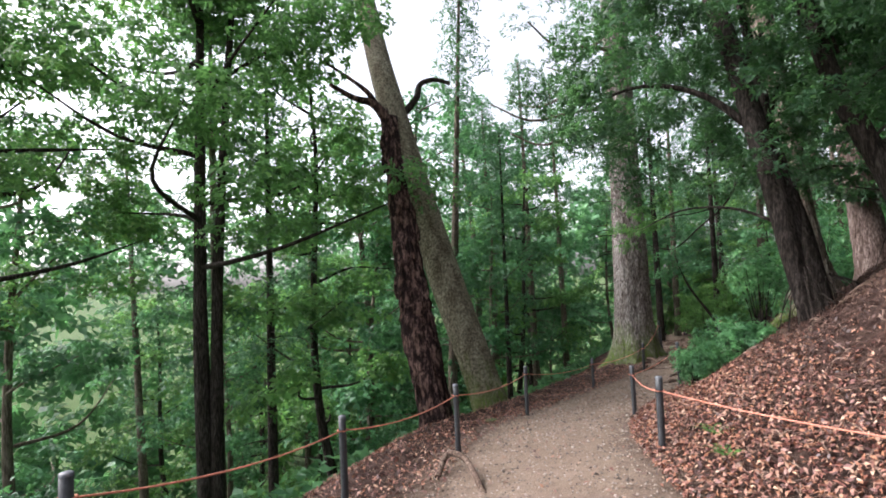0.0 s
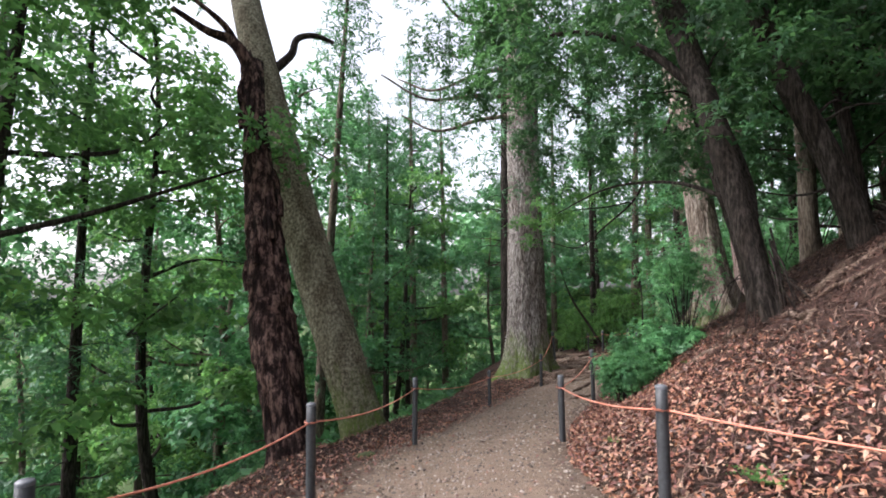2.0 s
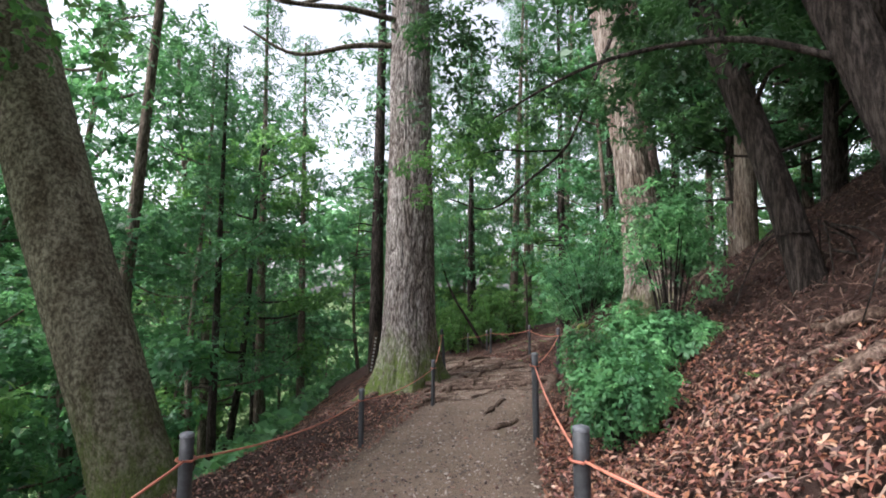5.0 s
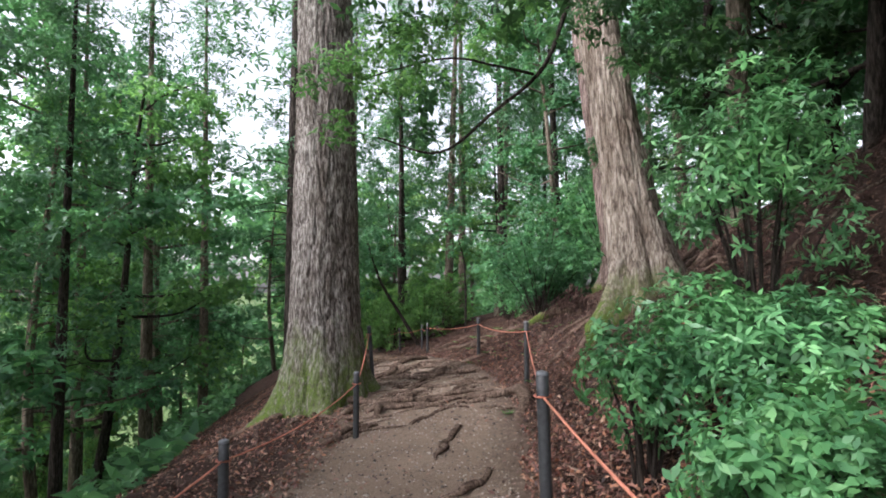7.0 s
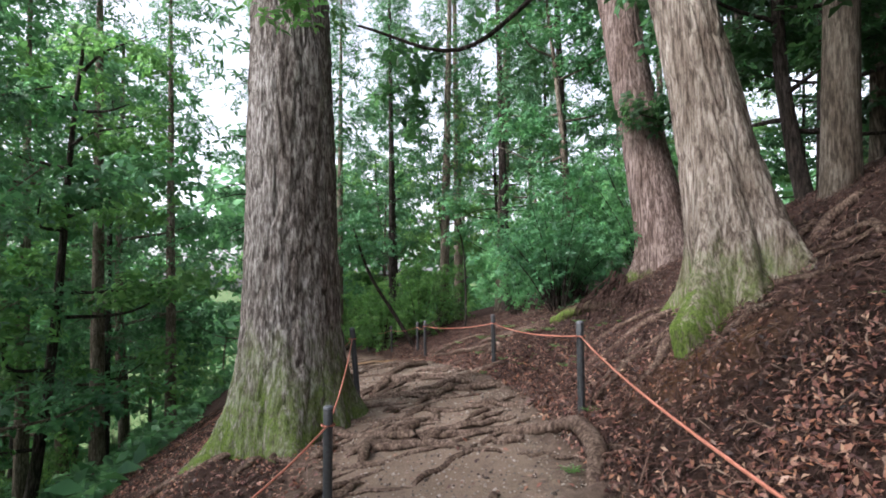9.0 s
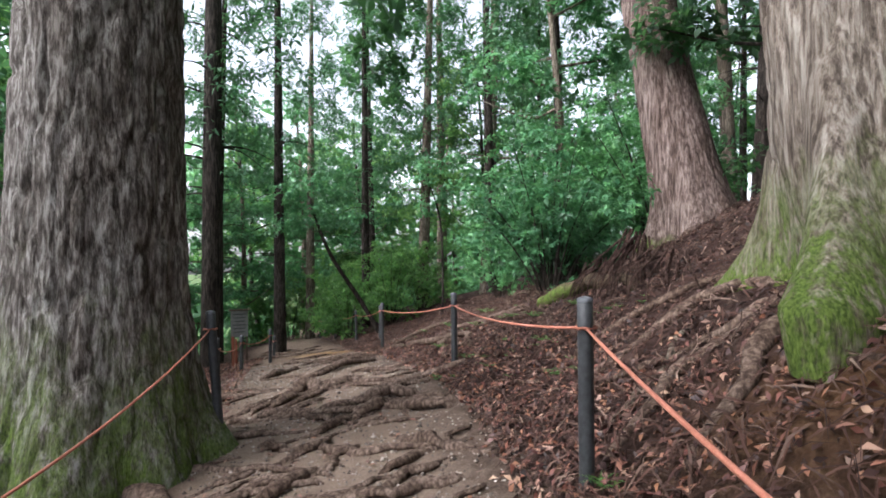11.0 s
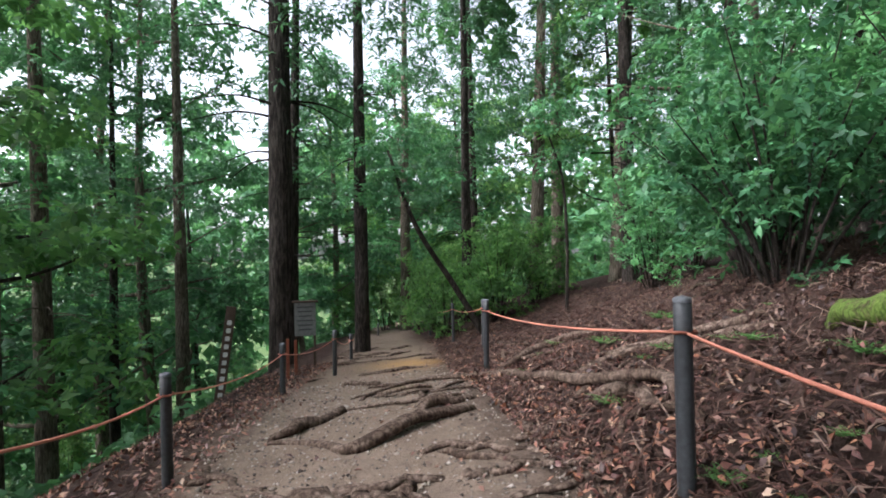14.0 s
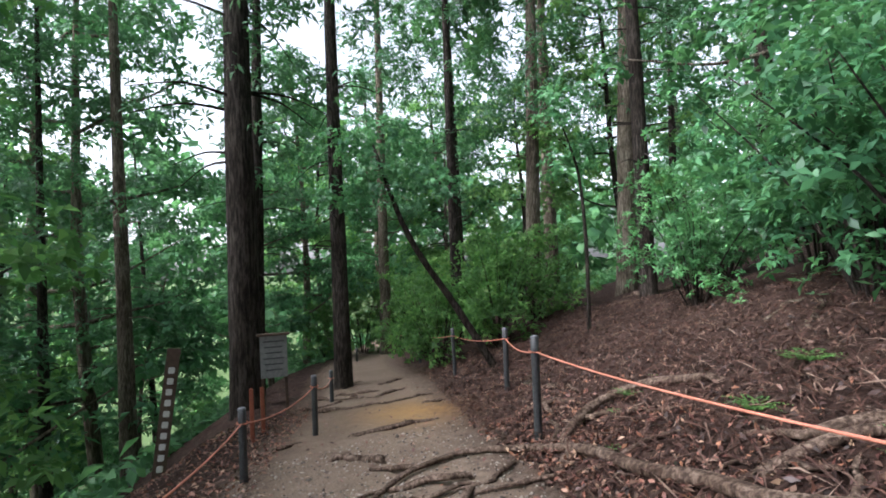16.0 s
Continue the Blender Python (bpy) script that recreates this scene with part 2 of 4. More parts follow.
    for i in range(1, len(p) - 2):
        for u in np.linspace(0, 1, steps, endpoint=False):
            out.append(0.5 * (2 * p[i] + (p[i + 1] - p[i - 1]) * u + (2 * p[i - 1] - 5 * p[i] + 4 * p[i + 1] - p[i + 2]) * u * u
                              + (3 * p[i] - p[i - 1] - 3 * p[i + 1] + p[i + 2]) * u ** 3))
    out.append(p[-2])
    return np.array(out)


LINE = spline(CENTRE, 14)


def along(x, y):
    """Distance from the middle of the footpath (right positive), its height there and its northing, for arrays."""
    x, y = np.atleast_1d(np.asarray(x, float)), np.atleast_1d(np.asarray(y, float))
    best, d, z, n = np.full(x.shape, 1e18), np.zeros(x.shape), np.zeros(x.shape), np.zeros(x.shape)
    for a, b in zip(LINE[:-1], LINE[1:]):
        ex, ey = b[0] - a[0], b[1] - a[1]
        u = np.clip(((x - a[0]) * ex + (y - a[1]) * ey) / (ex * ex + ey * ey), 0, 1)
        qx, qy = x - a[0] - u * ex, y - a[1] - u * ey
        r = qx * qx + qy * qy
        near = r < best
        side = np.where(ex * qy - ey * qx > 0, -1.0, 1.0)
        best, d = np.where(near, r, best), np.where(near, side * np.sqrt(r), d)
        z, n = np.where(near, a[2] + u * (b[2] - a[2]), z), np.where(near, a[1] + u * ey, n)
    return d, z, n


def waves(x, y):
    return (0.5 * np.sin(1.3 * x + 0.7 * y) * np.cos(0.9 * y - 0.4 * x) + 0.3 * np.sin(2.9 * x - 2.1 * y + 1.0) + 0.2 * np.sin(5.3 * x + 4.1 * y))


UNIT = 1.154  # metres in one unit of the plan


def ground(x, y):
    x, y = np.atleast_1d(np.asarray(x, float)) / UNIT, np.atleast_1d(np.asarray(y, float)) / UNIT
    d, z, n = along(x, y)
    k = np.interp(n, [-4, 0.3, 2, 7, 9.5, 13, 15.5, 24, 40], [0.3, 0.46, 0.66, 0.70, 0.78, 0.52, 0.32, 0.28, 0.3])
    shelf = np.interp(n, [0, 4, 9, 11, 13, 20, 24], [0.6, 1.3, 1.7, 1.2, 1.0, 0.9, 1.2])
    tilt = np.interp(n, [-5, 3, 7, 11, 14, 20], [0.10, 0.11, 0.16, 0.14, 0.12, 0.08])
    r, l = np.maximum(d - 1.0, 0), np.maximum(-d - 1.15, 0)
    soft = r * r / (r + 0.25)
    up = k * np.where(soft < 4.5, soft, 4.5 + (soft - 4.5) * 0.75)
    up = np.where(up > 9, 9 + (up - 9) * 0.35, up)
    drop = np.where(l < shelf, 0.16 * l, 0.16 * shelf + 0.58 * (l - shelf))
    drop = np.where(drop > 11, 11 + (drop - 11) * 0.25, drop)
    off = np.clip((np.abs(d) - 0.7) / 1.2, 0, 1)
    h = z + tilt * np.clip(d, -1.15, 1.0) + up - drop
    return UNIT * (h + waves(x, y) * (0.015 + 0.07 * off) + 0.35 * np.clip((np.abs(d) - 6) / 8, 0, 1) * np.sin(0.31 * x) * np.cos(0.27 * y))


def gz(x, y):
    return float(ground(x, y)[0])


# ---- mesh makers ----
RNG = np.random.default_rng(7)


def mesh_of(name, verts, faces, mat=None, smooth=True):
    me = bpy.data.meshes.new(name)
    v = np.asarray(verts, np.float32)
    me.vertices.add(len(v))
    me.vertices.foreach_set("co", v.ravel())
    if isinstance(faces, np.ndarray):
        k = faces.shape[1]
        me.loops.add(faces.size)
        me.loops.foreach_set("vertex_index", faces.astype(np.int32).ravel())
        me.polygons.add(len(faces))
        me.polygons.foreach_set("loop_start", np.arange(0, faces.size, k, dtype=np.int32))
        me.update(calc_edges=True)
    else:
        me.clear_geometry()
        me.from_pydata([tuple(p) for p in v], [], faces)
    if smooth:
        me.polygons.foreach_set("use_smooth", np.ones(len(me.polygons), bool))
    if mat:
        me.materials.append(mat)
    me.update()
    return me


def part(name, me, parent, label=""):
    ob = new(name, me)
    ob.parent = parent
    if label:
        ob["label"] = label
    return ob


def thing(name, where, label, category, group="", kind="", me=None, turn=0.0):
    ob = new(name, me)
    ob.matrix_basis = pose(*where, 0, 0, turn)
    return tagged(ob, label, category, group, kind)


def tube(points, radii, sides=8, steps=0, rough=0.0, ridges=0, flare=0.0, seed=0, cap=True):
    """A bent, tapering stem. ridges: how many furrows run up it; flare: how far the buttresses spread at its foot."""
    p = np.asarray(points, float)
    r = np.asarray(radii, float)
    if steps:
        q = spline(np.column_stack([p, r]), steps)
        p, r = q[:, :3], q[:, 3]
    rng = np.random.default_rng(abs(int(seed)))
    d = np.gradient(p, axis=0)
    d /= np.linalg.norm(d, axis=1)[:, None] + 1e-9
    ref = np.array([0.0, 1, 0]) if abs(d[0][1]) < 0.9 else np.array([1.0, 0, 0])
    a = np.cross(d, ref)
    a /= np.linalg.norm(a, axis=1)[:, None] + 1e-9
    b = np.cross(d, a)
    th = np.linspace(0, 2 * np.pi, sides, endpoint=False)
    m = len(p)
    length = np.r_[0, np.cumsum(np.linalg.norm(np.diff(p, axis=0), axis=1))]
    wob = np.ones((m, sides))
    if rough:
        ph = rng.uniform(0, 6.28, 8)
        for k in range(4):
            wob += rough / (k + 1) * np.sin((k + 1) * th[None] + ph[k] + length[:, None] * (1.1 + 0.9 * k) / max(r.max() * 6, 0.2))
        wob += rough * 0.25 * rng.normal(size=(m, sides))
    if ridges:
        drift = 0.6 * np.sin(length * 0.5 + ph[4]) if rough else 0
        wob += 0.014 * np.sin(ridges * (th[None] + 0.05 * np.sin(length[:, None] * 1.7)) + np.asarray(drift).reshape(-1, 1))
        wob += 0.012 * np.sin(ridges * 2.3 * th[None] + 2.0 * np.sin(length[:, None] * 2.3))
    if flare:
        arms = 0.55 + 0.45 * np.sin(5 * th[None] + 1.3 + seed) * np.sin(2 * th[None] + seed)
        wob += flare * arms * np.exp(-length[:, None] / (r[0] * 1.1)) + 0.25 * flare * np.exp(-length[:, None] / (r[0] * 2.6))
    v = p[:, None] + (r[:, None] * wob)[..., None] * (np.cos(th)[None, :, None] * a[:, None] + np.sin(th)[None, :, None] * b[:, None])
    v = v.reshape(-1, 3)
    i, j = np.meshgrid(np.arange(m - 1), np.arange(sides), indexing="ij")
    f = np.stack([i * sides + j, i * sides + (j + 1) % sides, (i + 1) * sides + (j + 1) % sides, (i + 1) * sides + j], -1).reshape(-1, 4)
    if cap:
        v = np.vstack([v, p[-1] + d[-1] * r[-1] * 0.3])
        f = np.vstack([f, np.stack([(m - 1) * sides + np.arange(sides), (m - 1) * sides + (np.arange(sides) + 1) % sides, np.full(sides, m * sides), np.full(sides, m * sides)], -1)])
        f = [tuple(int(k) for k in dict.fromkeys(q)) for q in f]
        return v, f
    return v, f


def leaves(centres, normals, sizes, slim=0.5, rng=RNG, point=None):
    """One folded blade at each centre: two triangles, bent along the midrib. point: the way each blade points."""
    n = len(centres)
    c, nor, s = np.asarray(centres), np.asarray(normals), np.asarray(sizes)[:, None]
    nor = nor / (np.linalg.norm(nor, axis=1)[:, None] + 1e-9)
    t = rng.normal(size=(n, 3)) if point is None else np.asarray(point, float)
    t = t - (t * nor).sum(1)[:, None] * nor
    t /= np.linalg.norm(t, axis=1)[:, None] + 1e-9
    w = np.cross(nor, t) * s * slim * 0.5
    l = t * s * 0.5
    lift = nor * s * rng.uniform(0.02, 0.16, (n, 1))
    v = np.stack([c - l - lift, c + w + lift, c + l - lift * 0.6, c - w + lift], 1).reshape(-1, 3)
    return v, np.arange(4 * n).reshape(-1, 4)


def whorls(centres, faces, size, each=7, slim=0.4, droop=0.25, rng=RNG):
    """A rosette of blades at each twig's end, turned towards faces."""
    m = len(centres)
    up = np.asarray(faces, float)
    up = up / (np.linalg.norm(up, axis=1)[:, None] + 1e-9)
    a = rng.normal(size=(m, 3))
    a -= (a * up).sum(1)[:, None] * up
    a /= np.linalg.norm(a, axis=1)[:, None] + 1e-9
    b = np.cross(up, a)
    th = (np.arange(each) * 6.283 / each)[None] + rng.normal(size=(m, each)) * 0.25
    out = np.cos(th)[..., None] * a[:, None] + np.sin(th)[..., None] * b[:, None]
    ln = size * rng.uniform(0.6, 1.25, (m, each, 1))
    sink = droop + 0.3 * rng.normal(size=(m, each, 1))
    point = out - up[:, None] * sink
    c = np.asarray(centres)[:, None] + point * ln * 0.52 + rng.normal(size=(m, each, 3)) * size * 0.12
    nor = up[:, None] + out * sink + rng.normal(size=(m, each, 3)) * 0.22
    return leaves(c.reshape(-1, 3), nor.reshape(-1, 3), ln.reshape(-1), slim, rng, point.reshape(-1, 3))


def clump(centres, radii, count, size, slim=0.5, flat=0.6, droop=0.0, rng=RNG):
    """Leaves in rosettes on twigs, gathered in loose pads about the given centres."""
    centres, radii = np.asarray(centres, float), np.asarray(radii, float)
    m = count // 7
    pick = rng.choice(len(centres), m, p=radii ** 2 / (radii ** 2).sum())
    off = rng.normal(size=(m, 3))
    off /= np.linalg.norm(off, axis=1)[:, None] + 1e-9
    off *= (rng.uniform(0, 1, (m, 1)) ** 0.45) * np.array([1.0, 1.0, flat])
    c = centres[pick] + off * radii[pick][:, None]
    c[:, 2] -= droop * (off[:, 0] ** 2 + off[:, 1] ** 2) * radii[pick]
    face = off * 0.8 + rng.normal(size=(m, 3)) * 0.3 + np.array([0, 0, 0.75])
    return whorls(c, face, size, 7, slim, 0.25, rng)


# ---- the ground ----


def axis_steps(lo, a, b, hi, fine):
    near = np.arange(a, b, fine)
    out, step = [b], fine
    while out[-1] < hi:
        step *= 1.18
        out.append(out[-1] + step)
    low, step = [a], fine
    while low[-1] > lo:
        step *= 1.18
        low.append(low[-1] - step)
    return np.r_[low[:0:-1], near, out]


gx, gy = axis_steps(-1500, -7, 17, 1500, 0.11), axis_steps(-1500, -7, 34, 1500, 0.13)
X, Y = np.meshgrid(gx, gy)
far = np.clip((np.hypot(X - 4, Y - 10) - 60) / 60, 0, 1)
inside = np.hypot(X - 4, Y - 10) < 140
Z = np.full(X.shape, -16.0)
Z[inside] = ground(X[inside], Y[inside])
Z = Z * (1 - far) + far * -16.0
D = np.full(X.shape, 50.0)
D[inside] = along(X[inside] / UNIT, Y[inside] / UNIT)[0]
near_zone = (np.abs(D) < 9)
Z += np.where(near_zone, RNG.normal(size=X.shape) * np.where(np.abs(D) < 0.95, 0.004, 0.016), 0)
nx, ny = len(gx), len(gy)
ii, jj = np.meshgrid(np.arange(ny - 1), np.arange(nx - 1), indexing="ij")
quads = np.stack([ii * nx + jj, ii * nx + jj + 1, (ii + 1) * nx + jj + 1, (ii + 1) * nx + jj], -1).reshape(-1, 4)
floor_mesh = mesh_of("ground", np.stack([X, Y, Z], -1).reshape(-1, 3), quads, SOIL)
trodden = floor_mesh.attributes.new("trodden", "FLOAT", "POINT")
trodden.data.foreach_set("value", np.clip((1.4 - np.abs(D + 0.04)) / 0.75, 0, 1).ravel().astype(np.float32))
ochre = floor_mesh.attributes.new("ochre", "FLOAT", "POINT")
ochre.data.foreach_set("value", np.maximum(np.exp(-(((X - 10.6) / 0.75) ** 2 + ((Y - 23.3) / 1.1) ** 2)), 0.7 * np.exp(-(((X - 7.4) / 0.5) ** 2 + ((Y - 10.6) / 0.7) ** 2))).ravel().astype(np.float32))
overgrown = floor_mesh.attributes.new("overgrown", "FLOAT", "POINT")
overgrown.data.foreach_set("value", np.where(D < 0, np.clip((-D - 5.5) / 3, 0, 1), np.clip((D - 14) / 8, 0, 1)).ravel().astype(np.float32))
tagged(new("ground", floor_mesh), "sloping woodland floor of brown soil with a trodden gravelly footpath", "ground", kind="structure")

# ---- rope fence along the footpath ----


def fence_post(x, y, top, lean=(0.0, 0.0), r=0.04):
    foot = gz(x, y)
    h = top - foot
    ob = thing("fence_post", (x, y, foot), "dark grey round fence post with worn flat top beside footpath", "fence post", "posts of the rope fence")
    n = 9
    pts = [(lean[0] * k / (n - 1), lean[1] * k / (n - 1), -0.35 + (h + 0.33) * k / (n - 1)) for k in range(n)]
    v, f = tube(pts, [r] * n, 18, rough=0.012, seed=int(x * 10), cap=True)
    part("shaft", mesh_of("shaft", v, f, POST), ob)
    cap_pts = [(lean[0], lean[1], h - 0.022), (lean[0], lean[1], h - 0.006), (lean[0], lean[1], h)]
    v, f = tube(cap_pts, [r * 1.03, r * 1.03, r * 0.86], 18, cap=True)
    part("cap", mesh_of("cap", v, f, POST_TOP), ob, "paler worn top of the post")
    return Vector((x + lean[0], y + lean[1], foot + h - 0.155))


LEFT = [(-3.72, -1.3, 2.08), (-2.59, 1.26, 1.71), (-1.38, 3.11, 1.62), (0.0, 6.4, 1.255), (2.26, 10.05, 0.75), (4.34, 12.15, 0.80), (5.98, 14.84, 1.17),
        (6.6, 17.84, 0.57), (7.87, 21.43, 0.135), (9.0, 23.1, 0.02), (10.1, 26.2, -0.55), (11.7, 31.0, -1.1), (12.6, 33.2, -1.3), (13.6, 35.2, -1.6)]
RIGHT = [(2.25, -1.6, 2.15), (0.91, 1.56, 1.93), (1.66, 4.81, 1.47), (3.78, 8.07, 1.38), (7.02, 11.735, 1.365), (8.78, 15.2, 1.19), (10.38, 19.9, 0.745),
         (11.6, 22.2, 0.5), (12.6, 25.6, 0.1), (13.6, 29.5, -0.35), (14.6, 33.4, -0.85)]


def rope_between(a, b, sag):
    pts = [a.lerp(b, k / 14) - Vector((0, 0, sag * 4 * (k / 14) * (1 - k / 14))) for k in range(15)]
    v, f = tube([(p - a)[:] for p in pts], [0.0075] * 15, 7, cap=True)
    # knots where the rope is tied round the post
    ob = thing("rope", a[:], "faded orange rope strung slack between two fence posts", "rope", "ropes of the fence", me=mesh_of("rope", v, f, ROPE))
    for end in (a, b):
        ring = [((math.cos(k * 0.5236) * 0.055), math.sin(k * 0.5236) * 0.055, 0.004 * (k % 2)) for k in range(13)]
        v, f = tube([(end - a + Vector(q))[:] for q in ring], [0.0075] * 13, 6)
        part("loop", mesh_of("loop", v, f, ROPE), ob)


for row in (LEFT, RIGHT):
    ties = []
    for x, y, top in row:
        lean = (-0.09, 0.07) if (x, y) == (5.98, 14.84) else ((0.03, 0.03) if abs(x - 8.78) < 0.01 else (random.uniform(-0.02, 0.02), random.uniform(-0.02, 0.02)))
        ties.append(fence_post(x, y, top, lean))
    for k, (a, b) in enumerate(zip(ties[:-1], ties[1:])):
        if row is LEFT and k > 9:
            continue
        rope_between(a, b, 0.10 if row is LEFT else 0.07)

# ---- the large old trees beside the path ----


def lattice(u, v, around, rng):
    """Smooth random values on a grid that closes after `around` cells in u."""
    v = v - v.min()
    g = rng.uniform(0, 1, (int(v.max()) + 3, around))
    i, j = np.floor(v).astype(int), np.floor(u).astype(int)
    fv, fu = v - i, u - j
    fv, fu = fv * fv * (3 - 2 * fv), fu * fu * (3 - 2 * fu)
    j0, j1 = j % around, (j + 1) % around
    return (g[i, j0] * (1 - fu) + g[i, j1] * fu) * (1 - fv) + (g[i + 1, j0] * (1 - fu) + g[i + 1, j1] * fu) * fv


KNOTS = (0.0, 1.2, 3.0, 6.0, 12.0, 27.0)


def old_trunk(name, label, base, z0, lean, curve, radii, height, mat, sides=150, step=0.05, plates=42, plate_h=0.28, depth=0.02, lobes=(), spread=0.5, rings=0.0, lumps=0.03, seed=1):
    """A great trunk with plated bark in relief. radii at KNOTS above z0; lobes: (bearing, reach) of the buttresses at its foot."""
    rng = np.random.default_rng(seed)
    x, y = base
    foot = gz(x, y)
    ob = thing(name, (x, y, foot - 0.35), label, "tree")
    low = foot - z0 - 0.6
    h = np.r_[np.arange(low, 8.0, step), np.arange(8.0, height, 0.3), height]
    axis = np.column_stack([lean[0] * h + curve[0] * h * h / 10, lean[1] * h + curve[1] * h * h / 10, z0 + h - foot + 0.35])
    r = np.interp(h, KNOTS, radii)
    for _ in range(3):
        r[1:-1] = (r[:-2] + 2 * r[1:-1] + r[2:]) / 4
    th = np.linspace(0, 2 * np.pi, sides, endpoint=False)
    hh, tt = np.meshgrid(h, th, indexing="ij")
    over = np.maximum(z0 + hh - foot, -0.3)
    rad = np.repeat(r[:, None], sides, 1)
    warp = 0.4 * np.sin(hh * 0.8 + seed) + 0.15 * np.sin(hh * 2.9 + 2 * tt)
    u = tt / (2 * np.pi)
    n1 = lattice(u * plates + warp * 0.6, hh / plate_h, plates, rng)
    n2 = lattice(u * plates * 2 + warp, hh / (plate_h * 0.45), plates * 2, rng)
    big = lattice(u * 5, hh / 1.6, 5, rng)
    furrow = np.clip(1 - np.abs(n1 - 0.5) / 0.13, 0, 1)
    rad = rad * (1 + lumps * 2 * (big - 0.5)) - depth * furrow + depth * 0.9 * (n2 - 0.5)
    rad += rings * np.exp(-((hh - 2.2) / 1.6) ** 2) * np.clip(np.sin(hh * 16 + 0.8 * np.sin(2 * tt)), 0, 1) ** 3
    for bearing, reach in lobes:
        gap = (tt - math.radians(bearing) + np.pi) % (2 * np.pi) - np.pi
        rad += reach * np.exp(-(gap / 0.27) ** 2) * np.exp(-over / spread)
    side = np.stack([np.cos(tt), np.sin(tt), np.zeros_like(tt)], -1)
    v = (axis[:, None] + side * rad[..., None]).reshape(-1, 3)
    m = len(h)
    i, j = np.meshgrid(np.arange(m - 1), np.arange(sides), indexing="ij")
    f = np.stack([i * sides + j, i * sides + (j + 1) % sides, (i + 1) * sides + (j + 1) % sides, (i + 1) * sides + j], -1).reshape(-1, 4)
    part("trunk", mesh_of("trunk", v, f, mat), ob)
    along_axis = lambda q: np.array([lean[0] * q + curve[0] * q * q / 10, lean[1] * q + curve[1] * q * q / 10, z0 + q - foot + 0.35])
    return ob, along_axis


def limb(parent, pts, r0, r1, mat, seed=0, name="limb"):
    v, f = tube(pts, list(np.linspace(r0, r1, len(pts))), 9, 6, 0.06, seed=seed)
    return part(name, mesh_of(name, v, f, mat), parent)


def foliage(parent, centres, radii, count, size, mat, slim=0.5, flat=0.6, droop=0.0, name="crown", seed=3):
    v, f = clump(centres, radii, count, size, slim, flat, droop, np.random.default_rng(seed))
    return part(name, mesh_of(name, v, f, mat, False), parent)


dead, at = old_trunk("dead_tree", "broken dead trunk with peeling reddish brown rotting wood", (-2.06, 9.2), 0.0, (-0.16, 0.16), (0.03, 0.1), (0.43, 0.47, 0.4, 0.27, 0.2, 0.2), 7.6, BARK_DEAD, 110, 0.05, 15, 0.5, 0.05, [(-60, 0.35), (20, 0.3), (200, 0.2)], 0.5, 0.03, 0.12, 4)
limb(dead, [at(7.3), at(7.6) + (-0.1, 0, 0.3), at(7.6) + (-0.45, -0.1, 0.75), at(7.6) + (-1.0, -0.1, 0.95), at(7.6) + (-1.7, -0.2, 1.35)], 0.2, 0.06, BARK_DEAD, 2, "broken_limb")
limb(dead, [at(7.6) + (-0.3, 0, 0.6), at(7.6) + (-0.6, -0.1, 1.1), at(7.6) + (-1.2, -0.1, 1.6), at(7.6) + (-1.9, -0.1, 2.1)], 0.1, 0.03, BARK_DEAD, 3, "broken_limb")
limb(dead, [at(7.4), at(7.8), at(8.3)], 0.15, 0.02, BARK_DEAD, 3, "splinter")
for k in range(9):
    # slabs of bark that peel from the dead trunk
    q, a = 2.6 + 0.52 * k, 200 + 47 * k
    c, sn = math.cos(radians(a)), math.sin(radians(a))
    r_at = float(np.interp(q, KNOTS, (0.45, 0.49, 0.42, 0.3, 0.22, 0.2)))
    limb(dead, [at(q) + np.array([c, sn, 0]) * r_at, at(q + 0.3) + np.array([c, sn, 0]) * (r_at + 0.04), at(q + 0.6) + np.array([c, sn, 0]) * (r_at - 0.02)], 0.075, 0.04, BARK_DEAD, 70 + k, "bark_slab")
leaning, at = old_trunk("leaning_tree", "huge leaning tree trunk with greenish lichened bark", (-0.67, 11.6), 0.0, (-0.338, 0.19), (0.05, 0.06), (0.54, 0.55, 0.56, 0.54, 0.42, 0.36), 19, BARK_LEAN, 120, 0.06, 34, 0.1, 0.012, [(-40, 0.22), (60, 0.2), (190, 0.2)], 0.6, 0, 0.03, 6)
limb(leaning, [at(8.9) + (0.35, 0, 0), at(9.2) + (0.9, 0.1, 0.3), at(9.4) + (1.1, 0.1, 0.6), at(9.4) + (1.6, 0.1, 0.75), at(9.2) + (2.1, 0.2, 0.8)], 0.14, 0.06, BARK_DARK, 9)
rr = np.random.default_rng(11)
foliage(leaning, [at(19) + rr.normal(size=3) * (3, 3, 2) for _ in range(26)], rr.uniform(0.8, 1.8, 26), 5000, 0.17, LEAF_BROAD)

cedar, at = old_trunk("cedar_tree", "tall old cedar with pale grey furrowed bark and mossy foot", (5.08, 15.1), 0.0, (0.01, 0.02), (-0.005, 0.006), (0.78, 0.665, 0.62, 0.54, 0.46, 0.28), 27, BARK_GREY, 210, 0.04, 40, 0.46, 0.034, [(250, 0.35), (300, 0.2), (345, 0.45), (60, 0.3), (170, 0.3)], 0.42, 0, 0.025, 3)
for k, (h, az, ln) in enumerate([(8.6, 165, 4.2), (9.2, 190, 5.0), (10.4, 150, 4.6), (11.4, 215, 4.5), (12.2, 120, 4), (13.2, 40, 4), (13.8, 250, 4), (15, 170, 4), (15.5, 330, 4)]):
    c, sn = math.cos(radians(az)), math.sin(radians(az))
    p0 = at(h)
